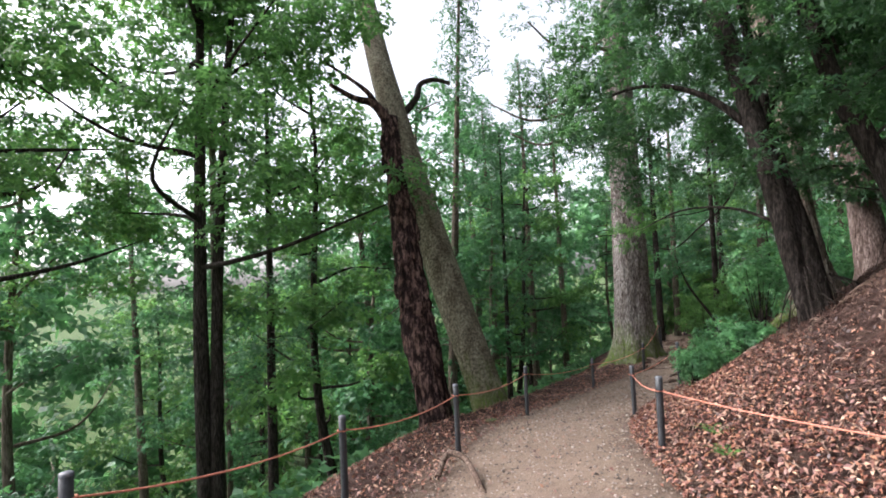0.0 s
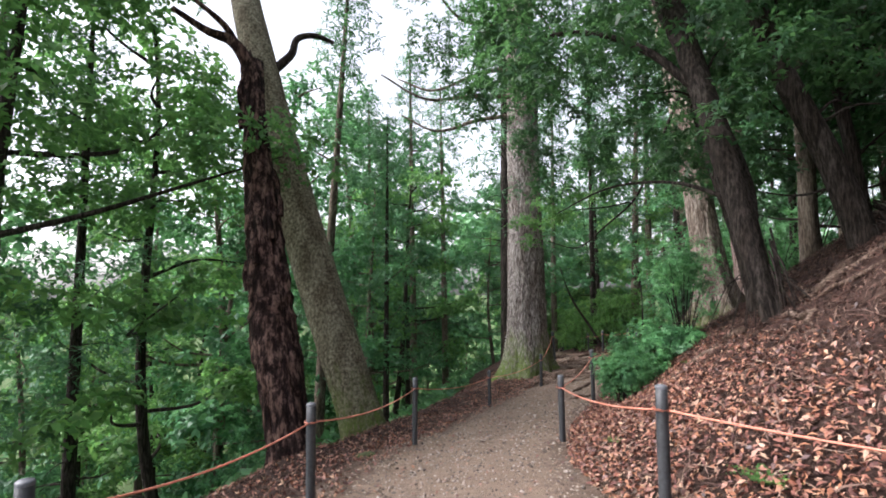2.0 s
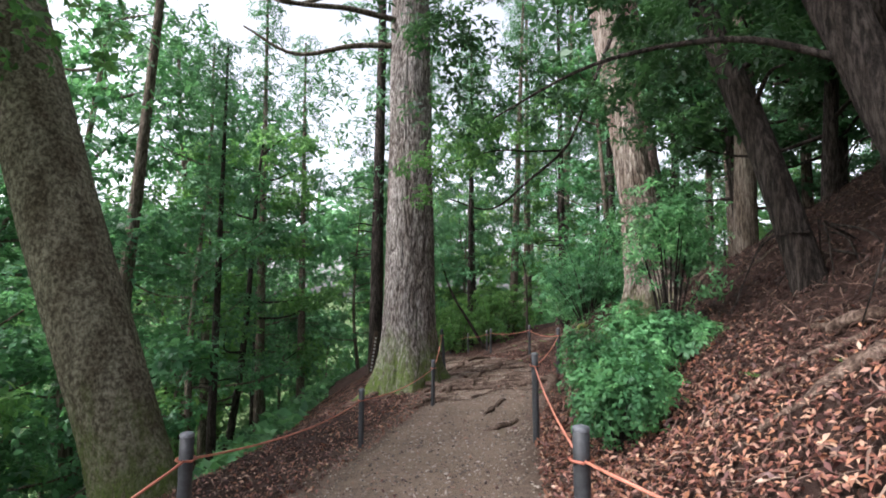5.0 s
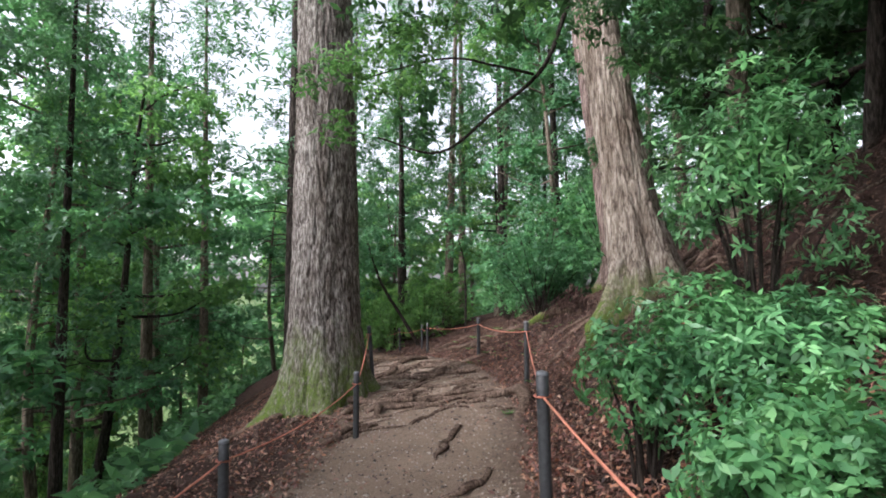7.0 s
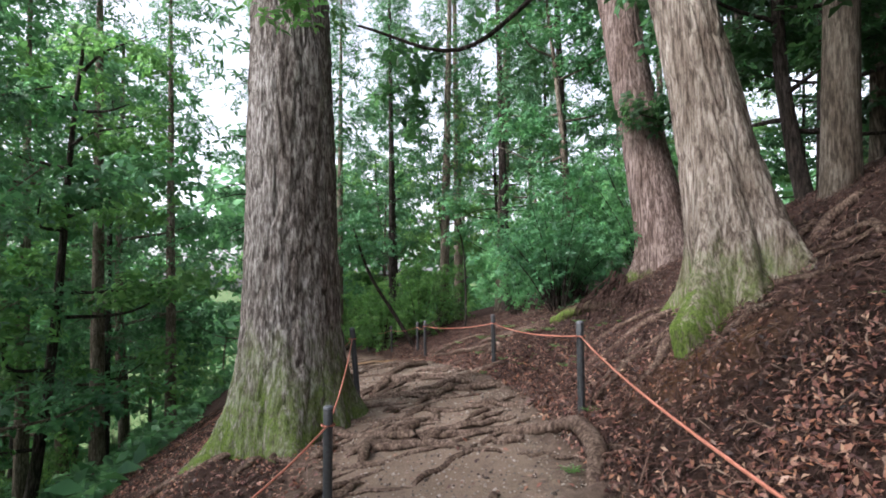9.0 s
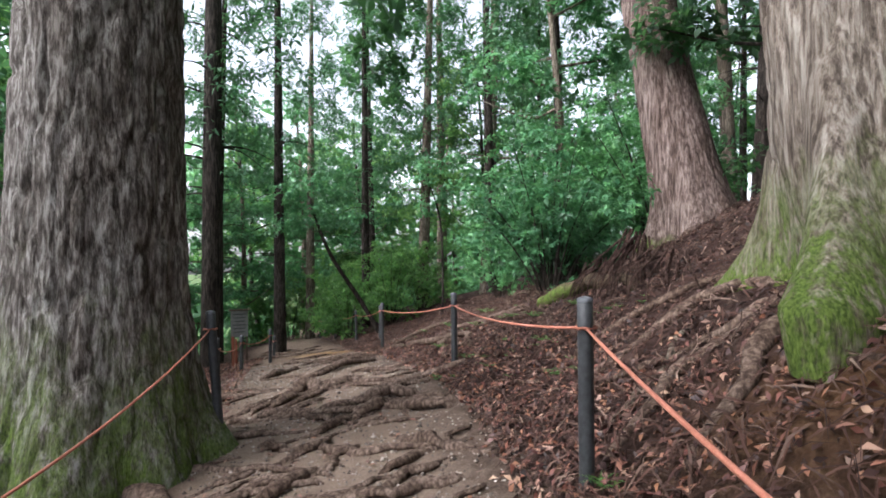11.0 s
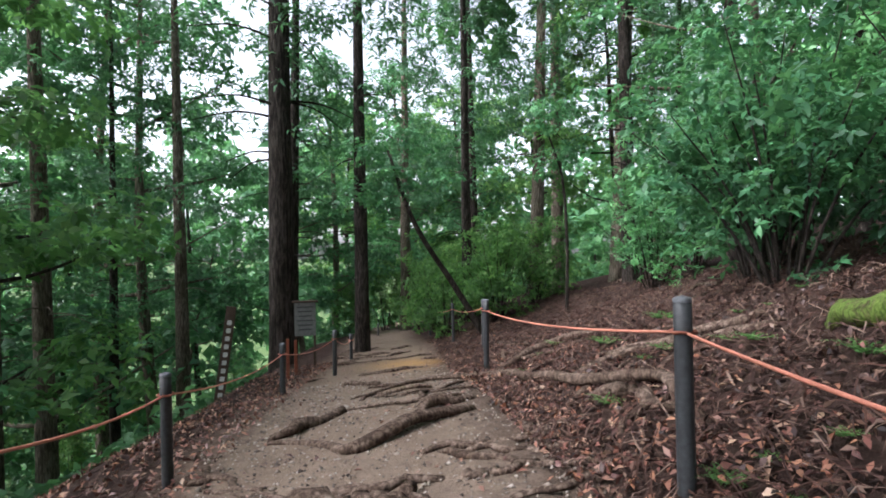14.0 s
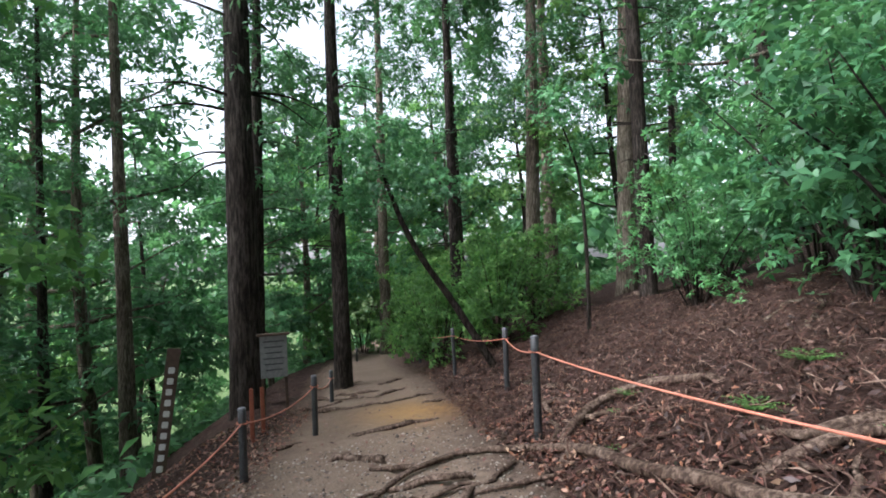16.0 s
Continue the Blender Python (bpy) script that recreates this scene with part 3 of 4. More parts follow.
    limb(cedar, [p0, p0 + (c * ln * 0.35, sn * ln * 0.35, -0.15), p0 + (c * ln * 0.7, sn * ln * 0.7, -0.5), p0 + (c * ln, sn * ln, 0.1)], 0.09, 0.025, BARK_MID, k + 20)
pts = []
for k in range(60):
    h, a = rr.uniform(12.5, 28), rr.uniform(0, 6.28)
    q = rr.uniform(0.5, 1) * (0.8 + 3.0 * (28 - h) / 15)
    pts.append(at(h) + (q * math.cos(a), q * math.sin(a), 0))
foliage(cedar, pts, rr.uniform(0.7, 1.4, 60), 7000, 0.2, LEAF_CEDAR, 0.3, 0.5, 0.4)

red, at_red = old_trunk("cedar_tree", "tall cedar with reddish brown stringy bark on the bank", (13.75, 14.75), 2.0, (0.022, 0.22), (0.03, -0.03), (0.68, 0.6, 0.5, 0.47, 0.46, 0.3), 26, BARK_RED, 150, 0.06, 34, 0.8, 0.03, [(215, 0.2), (255, 0.25), (310, 0.4), (140, 0.2)], 0.4, 0, 0.03, 8)
tan, at_tan = old_trunk("cedar_tree", "massive cedar with mossy buttressed foot on the bank", (8.95, 11.0), 2.2, (-0.016, 0.15), (0.015, 0.03), (0.52, 0.42, 0.37, 0.37, 0.37, 0.25), 27, BARK_TAN, 170, 0.045, 34, 0.5, 0.034, [(178, 0.6), (212, 0.3), (258, 0.62), (300, 0.35), (338, 0.8), (80, 0.5)], 0.6, 0, 0.05, 5)
for tree, at, sd in ((red, at_red, 31), (tan, at_tan, 37)):
    r2 = np.random.default_rng(sd)
    pts = []
    for k in range(50):
        h, a = r2.uniform(12, 27), r2.uniform(0, 6.28)
        q = r2.uniform(0.4, 1) * (0.8 + 3.0 * (28 - h) / 15)
        pts.append(at(h) + (q * math.cos(a), q * math.sin(a), 0))
    foliage(tree, pts, r2.uniform(0.7, 1.4, 50), 5600, 0.2, LEAF_CEDAR, 0.3, 0.5, 0.4, seed=sd)
# the low branch that hangs over the path from the massive cedar's side
tan_foot = np.array([8.95, 11.0, gz(8.95, 11.0) - 0.35])
limb(tan, np.array([(8.9, 11.4, 9.0), (7.9, 11.0, 7.4), (7.1, 10.8, 6.0), (6.47, 10.68, 4.92), (5.7, 10.85, 4.2), (5.06, 11.16, 3.65), (4.4, 11.6, 3.85)]) - tan_foot, 0.05, 0.01, BARK_DARK, 44)
limb(tan, np.array([(6.3, 10.7, 4.8), (5.4, 10.4, 4.6), (4.6, 10.4, 4.5), (3.7, 10.9, 4.2)]) - tan_foot, 0.022, 0.006, BARK_DARK, 45)
spray = np.array([(3.8, 11.4, 3.8), (4.2, 11.0, 4.2), (3.5, 11.2, 4.3), (4.6, 10.9, 4.4), (4.0, 10.6, 4.7), (3.9, 10.0, 4.3), (4.5, 10.0, 4.8), (5.2, 10.3, 4.9), (3.5, 10.5, 4.2), (5.6, 10.9, 5.0), (4.9, 11.2, 5.2), (4.2, 11.6, 4.9), (5.9, 10.6, 5.6), (6.4, 10.9, 6.0)])
foliage(tan, spray - tan_foot, [0.42] * 14, 3200, 0.09, LEAF_FRESH, 0.42, 0.5, name="hanging_spray", seed=46)

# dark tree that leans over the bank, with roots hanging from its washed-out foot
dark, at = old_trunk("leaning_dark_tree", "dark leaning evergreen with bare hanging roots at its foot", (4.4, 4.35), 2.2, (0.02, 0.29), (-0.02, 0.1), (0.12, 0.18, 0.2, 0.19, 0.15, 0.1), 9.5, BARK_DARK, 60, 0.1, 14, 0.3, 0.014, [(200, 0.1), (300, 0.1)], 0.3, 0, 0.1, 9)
limb(dark, [at(1.1), at(1.9) + (0.3, 0.1, 0), at(3.2) + (0.3, 0.2, 0), at(5.5) + (0.1, 0.4, 0), at(8)], 0.14, 0.06, BARK_DARK, 51)
limb(dark, [at(3.4), at(4.2) + (-0.7, 0.2, 0.1), at(4.6) + (-1.7, 0.5, 0.1), at(4.7) + (-2.8, 0.9, -0.2)], 0.08, 0.02, BARK_DARK, 53)
limb(dark, [at(1.6), at(2.0) + (-0.5, 0.6, 0.0), at(2.2) + (-1.0, 1.6, -0.1), at(2.2) + (-1.5, 2.6, -0.4)], 0.035, 0.01, BARK_DARK, 54)
limb(dark, [at(4.6), at(5.2) + (0.6, 0.3, 0.2), at(6.0) + (1.5, 0.4, 0.5)], 0.08, 0.02, BARK_DARK, 55)
for k in range(15):
    a, q = rr.uniform(0, 6.28), rr.uniform(0.25, 0.75)
    z0 = rr.uniform(0.9, 1.7)
    limb(dark, [(0.1 * math.cos(a), 0.1 * math.sin(a), z0), (q * 0.6 * math.cos(a), q * 0.6 * math.sin(a), z0 * 0.75), (q * math.cos(a), q * math.sin(a), 0.25 + 0.45 * q * math.cos(a))], 0.016, 0.005, BARK_DARK, 60 + k, "hanging_root")
# crown stretched west to keep the sun off the upper bank
pts = [(rr.uniform(-3.6, 4.6), rr.uniform(-0.8, 6.0), rr.uniform(2.7, 8.0)) for _ in range(190)]
pts = [p for p in pts if p[2] > 3.0 + 0.2 * abs(p[0] - 0.8)]
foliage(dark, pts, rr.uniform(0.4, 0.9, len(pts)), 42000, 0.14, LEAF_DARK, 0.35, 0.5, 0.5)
for bx, by, tx, ty, r0 in ((5.9, 6.0, -0.2, 2.2, 0.16), (7.2, 5.2, -1.5, 1.6, 0.2), (8.6, 6.4, -0.4, 0.6, 0.12)):
    # more dark stems higher on the bank
    stem = thing("dark_tree", (bx, by, gz(bx, by) - 0.3), "slanting evergreen trunk on the bank, its bark coloured shade-dark", "tree", "dark trees of the bank")
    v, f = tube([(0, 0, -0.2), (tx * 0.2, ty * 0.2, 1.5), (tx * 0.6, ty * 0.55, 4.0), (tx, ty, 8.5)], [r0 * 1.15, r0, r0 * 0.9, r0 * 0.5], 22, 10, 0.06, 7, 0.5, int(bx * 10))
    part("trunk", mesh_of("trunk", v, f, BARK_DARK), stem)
    for k in range(9):
        a, q, h = rr.uniform(0, 6.28), rr.uniform(0.6, 1.8), rr.uniform(2.0, 7.5)
        p = np.array([tx * h / 8.5, ty * h / 8.5, h])
        limb(stem, [p, p + (q * 0.5 * math.cos(a), q * 0.5 * math.sin(a), 0.25), p + (q * math.cos(a), q * math.sin(a), 0.2)], 0.035, 0.008, BARK_DARK, k)
    for k in range(10):
        a, q, z0 = rr.uniform(0, 6.28), rr.uniform(0.3, 1.0), rr.uniform(0.5, 1.0)
        limb(stem, [(0.1 * math.cos(a), 0.1 * math.sin(a), z0), (q * 0.6 * math.cos(a), q * 0.6 * math.sin(a), z0 * 0.85), (q * math.cos(a), q * math.sin(a), 0.2 + 0.4 * q * math.cos(a))], 0.016, 0.005, BARK_DARK, 80 + k, "hanging_root")
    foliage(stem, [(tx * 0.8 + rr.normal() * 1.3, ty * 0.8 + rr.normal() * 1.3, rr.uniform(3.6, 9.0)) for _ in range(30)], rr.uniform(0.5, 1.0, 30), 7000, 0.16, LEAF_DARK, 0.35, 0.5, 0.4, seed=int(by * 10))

# ---- the wood: repeated kinds of trees ----


def broadleaf(name, label, h, r, mat_bark, mat_leaf, seed, clear=0.35, spread=2.6, count=7000, size=0.15, twin=False):
    rng = np.random.default_rng(abs(int(seed)))
    ob = thing(name, (0, 0, 0), label, "tree", "trees of the wood")
    bend = rng.normal(size=2) * 0.35
    lean_to = rng.normal(size=2) * 0.6
    stem = [(lean_to[0] * u + bend[0] * math.sin(4 * u), lean_to[1] * u + bend[1] * math.sin(5 * u), -0.5 + (h + 0.5) * u) for u in np.linspace(0, 1, 8)]
    v, f = tube(stem, list(np.linspace(r, r * 0.25, 8)), 12, 4, 0.05, seed=seed, flare=0.3)
    part("trunk", mesh_of("trunk", v, f, mat_bark), ob)
    if twin:
        v, f = tube([(x + 0.35 + 0.05 * k * k * 0.3, y + 0.2 * k * 0.3, z) for k, (x, y, z) in enumerate(stem)], list(np.linspace(r * 0.85, r * 0.2, 8)), 12, 4, 0.05, seed=seed + 1)
        part("trunk", mesh_of("trunk", v, f, mat_bark), ob)
    tips, rad = [], []
    line = spline(stem, 6)
    for k in range(15):
        u = clear + (0.97 - clear) * (k + rng.uniform(0, 1)) / 15
        base = line[int(u * (len(line) - 1))]
        a = k * 2.4 + rng.normal() * 0.4
        ln = spread * rng.uniform(0.55, 1.1) * (1.15 - 0.65 * (u - clear) / (1 - clear))
        rise = rng.uniform(0.05, 0.55) * ln
        mid = base + np.array([math.cos(a) * ln * 0.5, math.sin(a) * ln * 0.5, rise * 0.25 + rng.normal() * 0.12])
        tip = base + np.array([math.cos(a + 0.3) * ln, math.sin(a + 0.3) * ln, rise])
        v, f = tube([base, mid, tip], [r * 0.32, r * 0.2, 0.012], 6, 5, 0.08, seed=seed + k)
        part("limb", mesh_of("limb", v, f, mat_bark), ob)
        for _ in range(4):
            w = rng.uniform(0.45, 1.1)
            p = base + (tip - base) * w + rng.normal(size=3) * np.array([0.45, 0.45, 0.18]) * spread / 2.6
            tips.append(p)
            rad.append(rng.uniform(0.45, 0.95) * spread / 2.6)
    tips.append(line[-1])
    rad.append(0.8)
    foliage(ob, tips, rad, count, size, mat_leaf, 0.5, 0.42, 0.15, seed=seed)
    return ob


def conifer(name, label, h, r, mat_bark, seed, clear=0.4, spread=2.2, count=6500, dead_twigs=16):
    rng = np.random.default_rng(abs(int(seed)))
    ob = thing(name, (0, 0, 0), label, "tree", "trees of the wood")
    lx, ly = rng.normal(size=2) * 0.35
    stem = [(lx * u, ly * u, -0.5 + (h + 0.5) * u) for u in np.linspace(0, 1, 7)]
    v, f = tube(stem, list(np.linspace(r, r * 0.2, 7)), 20, 8, 0.03, 9, 0.35, seed)
    part("trunk", mesh_of("trunk", v, f, mat_bark), ob)
    for k in range(dead_twigs):
        z = h * rng.uniform(0.16, clear + 0.1)
        a = rng.uniform(0, 6.28)
        ln = rng.uniform(0.5, 1.9)
        p = np.array([lx * z / h, ly * z / h, z])
        v, f = tube([p, p + [math.cos(a) * ln * 0.5, math.sin(a) * ln * 0.5, 0.05], p + [math.cos(a) * ln, math.sin(a) * ln, -0.12 * ln]], [0.028, 0.016, 0.005], 5, 4, 0.1, seed=k)
        part("dead_branch", mesh_of("dead_branch", v, f, mat_bark), ob)
    tips, rad = [], []
    for k in range(46):
        u = (k + rng.uniform(0, 1)) / 46
        z = h * (clear + (1.02 - clear) * u)
        a = k * 2.4 + rng.normal() * 0.3
        q = spread * (1.05 - 0.85 * u) * rng.uniform(0.35, 1.0)
        tips.append((lx * z / h + q * math.cos(a), ly * z / h + q * math.sin(a), z - 0.25 * q))
        rad.append(rng.uniform(0.7, 1.3))
    foliage(ob, tips, rad, count, 0.3, LEAF_CEDAR, 0.26, 0.45, 0.6, seed=seed)
    return ob


def shrub(name, label, h, w, mat, seed, count=3000, size=0.085, stems=9, slim=0.42, where=(0, 0, 0)):
    rng = np.random.default_rng(abs(int(seed)))
    ob = thing(name, where, label, "shrub", "shrubs of the wood")
    tips, rad = [], []
    for k in range(stems):
        a, q = k * 2.4 + rng.normal() * 0.3, w * 0.5 * math.sqrt((k + 0.5) / stems)
        top = np.array([q * math.cos(a), q * math.sin(a), h * rng.uniform(0.6, 1.0) * (1.05 - 0.35 * (q / (w * 0.5)) ** 2)])
        v, f = tube([(0.06 * math.cos(a), 0.06 * math.sin(a), -0.2), top * np.array([0.45, 0.45, 0.5]), top], [0.018, 0.012, 0.004], 5, 4, 0.1, seed=k)
        part("stem", mesh_of("stem", v, f, BARK_DARK), ob)
        for _ in range(6):
            p = top * rng.uniform(0.4, 1.05) + rng.normal(size=3) * 0.11 * w
            p[2] = max(p[2], 0.1)
            tips.append(p)
            rad.append(rng.uniform(0.09, 0.2) * w)
    v, f = clump(tips, rad, count, size, slim, 0.7, 0.1, rng)
    v[:, 2] = np.maximum(v[:, 2], 0.0)
    part("foliage", mesh_of("foliage", v, f, mat, False), ob)
    return ob


WOOD_A = [broadleaf("broadleaf_tree", "slender evergreen tree with layered green foliage", 9.5 + 1.5 * k, 0.12 + 0.02 * k, BARK_DARK if k % 2 else BARK_MID, (LEAF_BROAD, LEAF_FRESH, LEAF_BROAD)[k], 100 + 17 * k, 0.2, 3.1, 8200, 0.2) for k in range(3)]
WOOD_B = [conifer("conifer_tree", "tall straight conifer with a bare dark trunk", 22 + 3 * k, 0.24 + 0.05 * k, (BARK_DARK, BARK_MID)[k], 200 + 13 * k, 0.3, 2.7, 5200) for k in range(2)]
WOOD_C = [shrub("shrub", "dense evergreen shrub with small glossy leaves", 2.4 + 0.5 * k, 2.8, (LEAF_BROAD, LEAF_SHRUB, LEAF_FRESH)[k], 300 + 11 * k, (6400, 6400, 4600)[k], (0.1, 0.1, 0.15)[k], 14) for k in range(3)]


def plant(proto, x, y, size=1.0, turn=0.0, tilt=(0, 0), first=[]):
    m = pose(x, y, gz(x, y) - 0.05, tilt[0], tilt[1], turn) @ Matrix.Scale(size, 4)
    if proto not in first:
        first.append(proto)
        proto.matrix_basis = m
        return proto
    c = proto.copy()
    made = copy_thing(proto, m @ Matrix.Diagonal((1 / proto.scale[0],) * 3).to_4x4())
    bpy.data.objects.remove(c)
    return made


# trunks that can be told apart beside the path
plant(WOOD_B[0], 8.75, 28.3, 1.5, 20)
plant(WOOD_B[0], 10.95, 28.2, 0.92, 80, (0, 2))
plant(WOOD_B[0], 9.3, 30.4, 0.85, 140, (0, -2))
plant(WOOD_B[1], 6.2, 33.5, 0.85, 200)
plant(WOOD_B[0], 3.9, 35.5, 0.8, 10)
plant(WOOD_B[0], 0.9, 20.2, 0.6, 0)
plant(WOOD_A[0], 0.6, 22.0, 1.2, 70)
plant(WOOD_B[0], -8.7, 16.0, 0.9, 100)
plant(WOOD_A[1], 1.6, 25.5, 1.2, 200)
plant(WOOD_B[1], 3.4, 29.0, 0.85, 300)
plant(WOOD_B[1], 12.0, 10.9, 0.9, 40, (0, -6))
plant(WOOD_B[0], 18.2, 25.3, 0.95, 130)
plant(WOOD_B[1], 18.1, 30.0, 0.95, 170, (0, -3))
plant(WOOD_B[0], 19.5, 22.8, 0.9, 15, (0, -3))
plant(WOOD_B[0], 20.8, 16.8, 0.9, 95, (0, -4))
twin = broadleaf("broadleaf_tree", "twin-stemmed evergreen tree with wide dark limbs", 21, 0.3, BARK_DARK, LEAF_FRESH, 410, 0.46, 6.4, 42000, 0.2, True)
twin.matrix_basis = pose(-9.6, 12.6, gz(-9.6, 12.6), 0, 0, 0)
slant = thing("leaning_sapling", (13.0, 24.5, gz(13.0, 24.5)), "slim leaning sapling with a bare dark stem", "tree", "trees of the wood")
v, f = tube([(0, 0, -0.2), (-0.8, 0.2, 1.2), (-1.7, 0.3, 2.6), (-2.3, 0.4, 4.3)], [0.08, 0.07, 0.055, 0.03], 9, 6, 0.05)
part("trunk", mesh_of("trunk", v, f, BARK_DARK), slant)
foliage(slant, [(-2.2, 0.2, 3.6), (-2.8, 0.3, 4.2), (-1.8, 0.6, 4.6), (-3.0, 0.2, 3.3), (-1.2, 0.0, 3.6)], [0.7, 0.7, 0.7, 0.7, 0.6], 2200, 0.12, LEAF_BROAD, seed=421)
sap = thing("sapling", (14.9, 24.0, gz(14.9, 24.0)), "thin straight sapling on the leaf-strewn slope", "tree", "trees of the wood")
v, f = tube([(0, 0, -0.2), (0.05, 0, 1.5), (-0.05, 0, 3.2), (-0.5, 0, 4.4)], [0.045, 0.04, 0.03, 0.015], 8, 5, 0.04)
part("trunk", mesh_of("trunk", v, f, BARK_DARK), sap)
foliage(sap, [(-0.3, 0.1, 3.6), (0.4, 0.2, 4.0), (-0.6, -0.2, 4.6)], [0.7, 0.6, 0.8], 1300, 0.12, LEAF_BROAD, seed=423)

copy_thing(twin, pose(-15.5, 8.0, gz(-15.5, 8.0), 0, 0, 130))
plant(WOOD_A[1], -6.6, 18.5, 1.6, 110)
# added trees in shade-dark leaf tones that darken the uphill slope
WOOD_D = broadleaf("broadleaf_tree", "evergreen tree in shade-dark tones, added to darken the slope", 9, 0.16, BARK_DARK, LEAF_DARK, 190, 0.16, 3.0, 8400, 0.2)
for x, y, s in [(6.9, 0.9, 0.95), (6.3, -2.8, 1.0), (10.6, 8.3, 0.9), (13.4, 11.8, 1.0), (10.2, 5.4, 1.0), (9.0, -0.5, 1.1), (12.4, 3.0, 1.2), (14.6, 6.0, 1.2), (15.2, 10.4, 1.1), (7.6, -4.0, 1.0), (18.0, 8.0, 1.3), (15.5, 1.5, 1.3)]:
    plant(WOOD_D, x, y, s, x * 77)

# the rest of the wood, thicker down the valley side
fill = random.Random(5)
placed = [(-1.97, 9.7), (-0.35, 10.5), (4.5, 13.5), (8.3, 10.9), (12, 14.1), (3.4, 3.4)]


def scatter(kinds, count, lo, hi, near, apart, size):
    n = 0
    for _ in range(count * 40):
        if n >= count:
            break
        x, y = fill.uniform(-45, 50), fill.uniform(-6, 62)
        d = float(along(x / UNIT, y / UNIT)[0][0]) * UNIT
        if y < -1 + 0.25 * x or y < -8 - (x + 1.3) * 1.1 or -16 < x < -1 and -8 < y < 15 or 0 < x < 9 and 14 < y < 32 or not (lo <= d <= hi) or abs(d) < near or any((x - a) ** 2 + (y - b) ** 2 < apart ** 2 for a, b in placed):
            continue
        placed.append((x, y))
        plant(fill.choice(kinds), x, y, fill.uniform(*size), fill.uniform(0, 360), (fill.uniform(-3, 3), fill.uniform(-3, 3)))
        n += 1


scatter(WOOD_A, 2, -15, -8, 8, 4.5, (0.8, 1.0))
scatter(WOOD_A, 19, -40, -15, 9, 3.6, (1.3, 1.9))
scatter(WOOD_B, 7, -34, -9, 9, 3.0, (0.75, 1.05))
scatter(WOOD_B, 18, 8, 32, 8, 2.8, (0.8, 1.1))
scatter(WOOD_A, 13, 9, 34, 8, 3.0, (0.9, 1.4))
scatter(WOOD_A, 4, 5, 9, 5, 3.0, (0.8, 1.0))
scatter(WOOD_C, 14, -20, -4.5, 4.5, 1.8, (0.7, 1.3))
for x, y, s in [(-3.5, 30.0, 1.9), (-0.5, 37.0, 2.0), (-7.5, 28.0, 1.8), (2.5, 43.0, 2.0), (5.0, 39.0, 1.7)]:
    plant(WOOD_A[2], x, y, s, x * 50)
for x, y, s in [(17.5, 42.0, 1.1), (20.5, 40.5, 1.2), (13.0, 41.0, 1.2), (23.5, 45.0, 1.2), (16.0, 46.5, 1.3), (20, 50, 1.5), (11.0, 38.0, 0.9)]:
    plant(WOOD_A[int(y) % 3], x, y, s, x * 50)
for x, y, s in [(16.0, 31.5, 0.9), (15.5, 37.0, 0.9), (18.5, 35.5, 1.0), (21.0, 32.5, 1.0)]:
    plant(WOOD_B[int(x) % 2], x, y, s, x * 50)
for x, y, s in [(21.5, 28.5, 1.0), (19.5, 39.0, 1.1)]:
    plant(WOOD_A[int(y) % 3], x, y, s, x * 50)
for x, y, s in [(15.5, 40.0, 1.2), (17.0, 39.0, 1.0), (19.0, 42.0, 1.4), (13.4, 39.5, 1.0)]:
    plant(WOOD_C[2], x, y, s, x * 50)
for x, y, s in [(12.8, 17.3, 1.3), (14.3, 18.7, 1.45), (16.0, 19.6, 1.5), (17.7, 21.0, 1.5), (15.9, 22.2, 1.0), (17.5, 18.0, 1.6), (15.5, 16.5, 1.4), (19.5, 24.2, 1.2)]:
    plant(WOOD_C[int(x) % 2], x, y, s, x * 40)
for x, y, s in [(13.5, 28.0, 0.8), (15.0, 27.5, 1.0), (14.5, 31.0, 1.0), (16.5, 33.0, 1.2), (17.0, 28.5, 1.0)]:
    plant(WOOD_C[2], x, y, s, x * 40)

# shrubs close to the path


def mound(label, x, y, w, h, count, size, mat, seed, each=7, slim=0.42, lobes=9, lift=0.0):
    """A rounded shrub: rosettes over a lumpy dome, on forking stems."""
    rng = np.random.default_rng(seed)
    ob = thing("shrub", (x, y, gz(x, y)), label, "shrub", "shrubs of the bank")
    heads = []
    for k in range(lobes):
        a, q = k * 2.4, 0.34 * w * math.sqrt((k + 0.3) / lobes)
        heads.append((q * math.cos(a), q * math.sin(a), lift + (h - lift) * (0.5 + 0.16 * rng.normal()), rng.uniform(0.2, 0.32) * w))
        v, f = tube([(0.05 * math.cos(a), 0.05 * math.sin(a), -0.15), (0.5 * heads[-1][0], 0.5 * heads[-1][1], heads[-1][2] * 0.5), heads[-1][:3]], [0.017, 0.012, 0.005], 6, 5, 0.1, seed=k)
        part("stem", mesh_of("stem", v, f, BARK_DARK), ob)
    heads = np.array(heads)
    m = count // each
    pick = rng.integers(0, lobes, m)
    d = rng.normal(size=(m, 3)) + np.array([0, 0, 0.35])
    d /= np.linalg.norm(d, axis=1)[:, None]
    rad = heads[pick, 3:4] * rng.uniform(0.55, 1.05, (m, 1)) * np.array([1, 1, min(1.3, 1.5 * (h - lift) / w)])
    c = heads[pick, :3] + d * rad
    c[:, 2] = np.clip(c[:, 2], 0.06, None)
    v, f = whorls(c, d + rng.normal(size=(m, 3)) * 0.25 + (0, 0, 0.5), size, each, slim, 0.2, rng)
    part("foliage", mesh_of("foliage", v, f, mat, False), ob)
    return ob


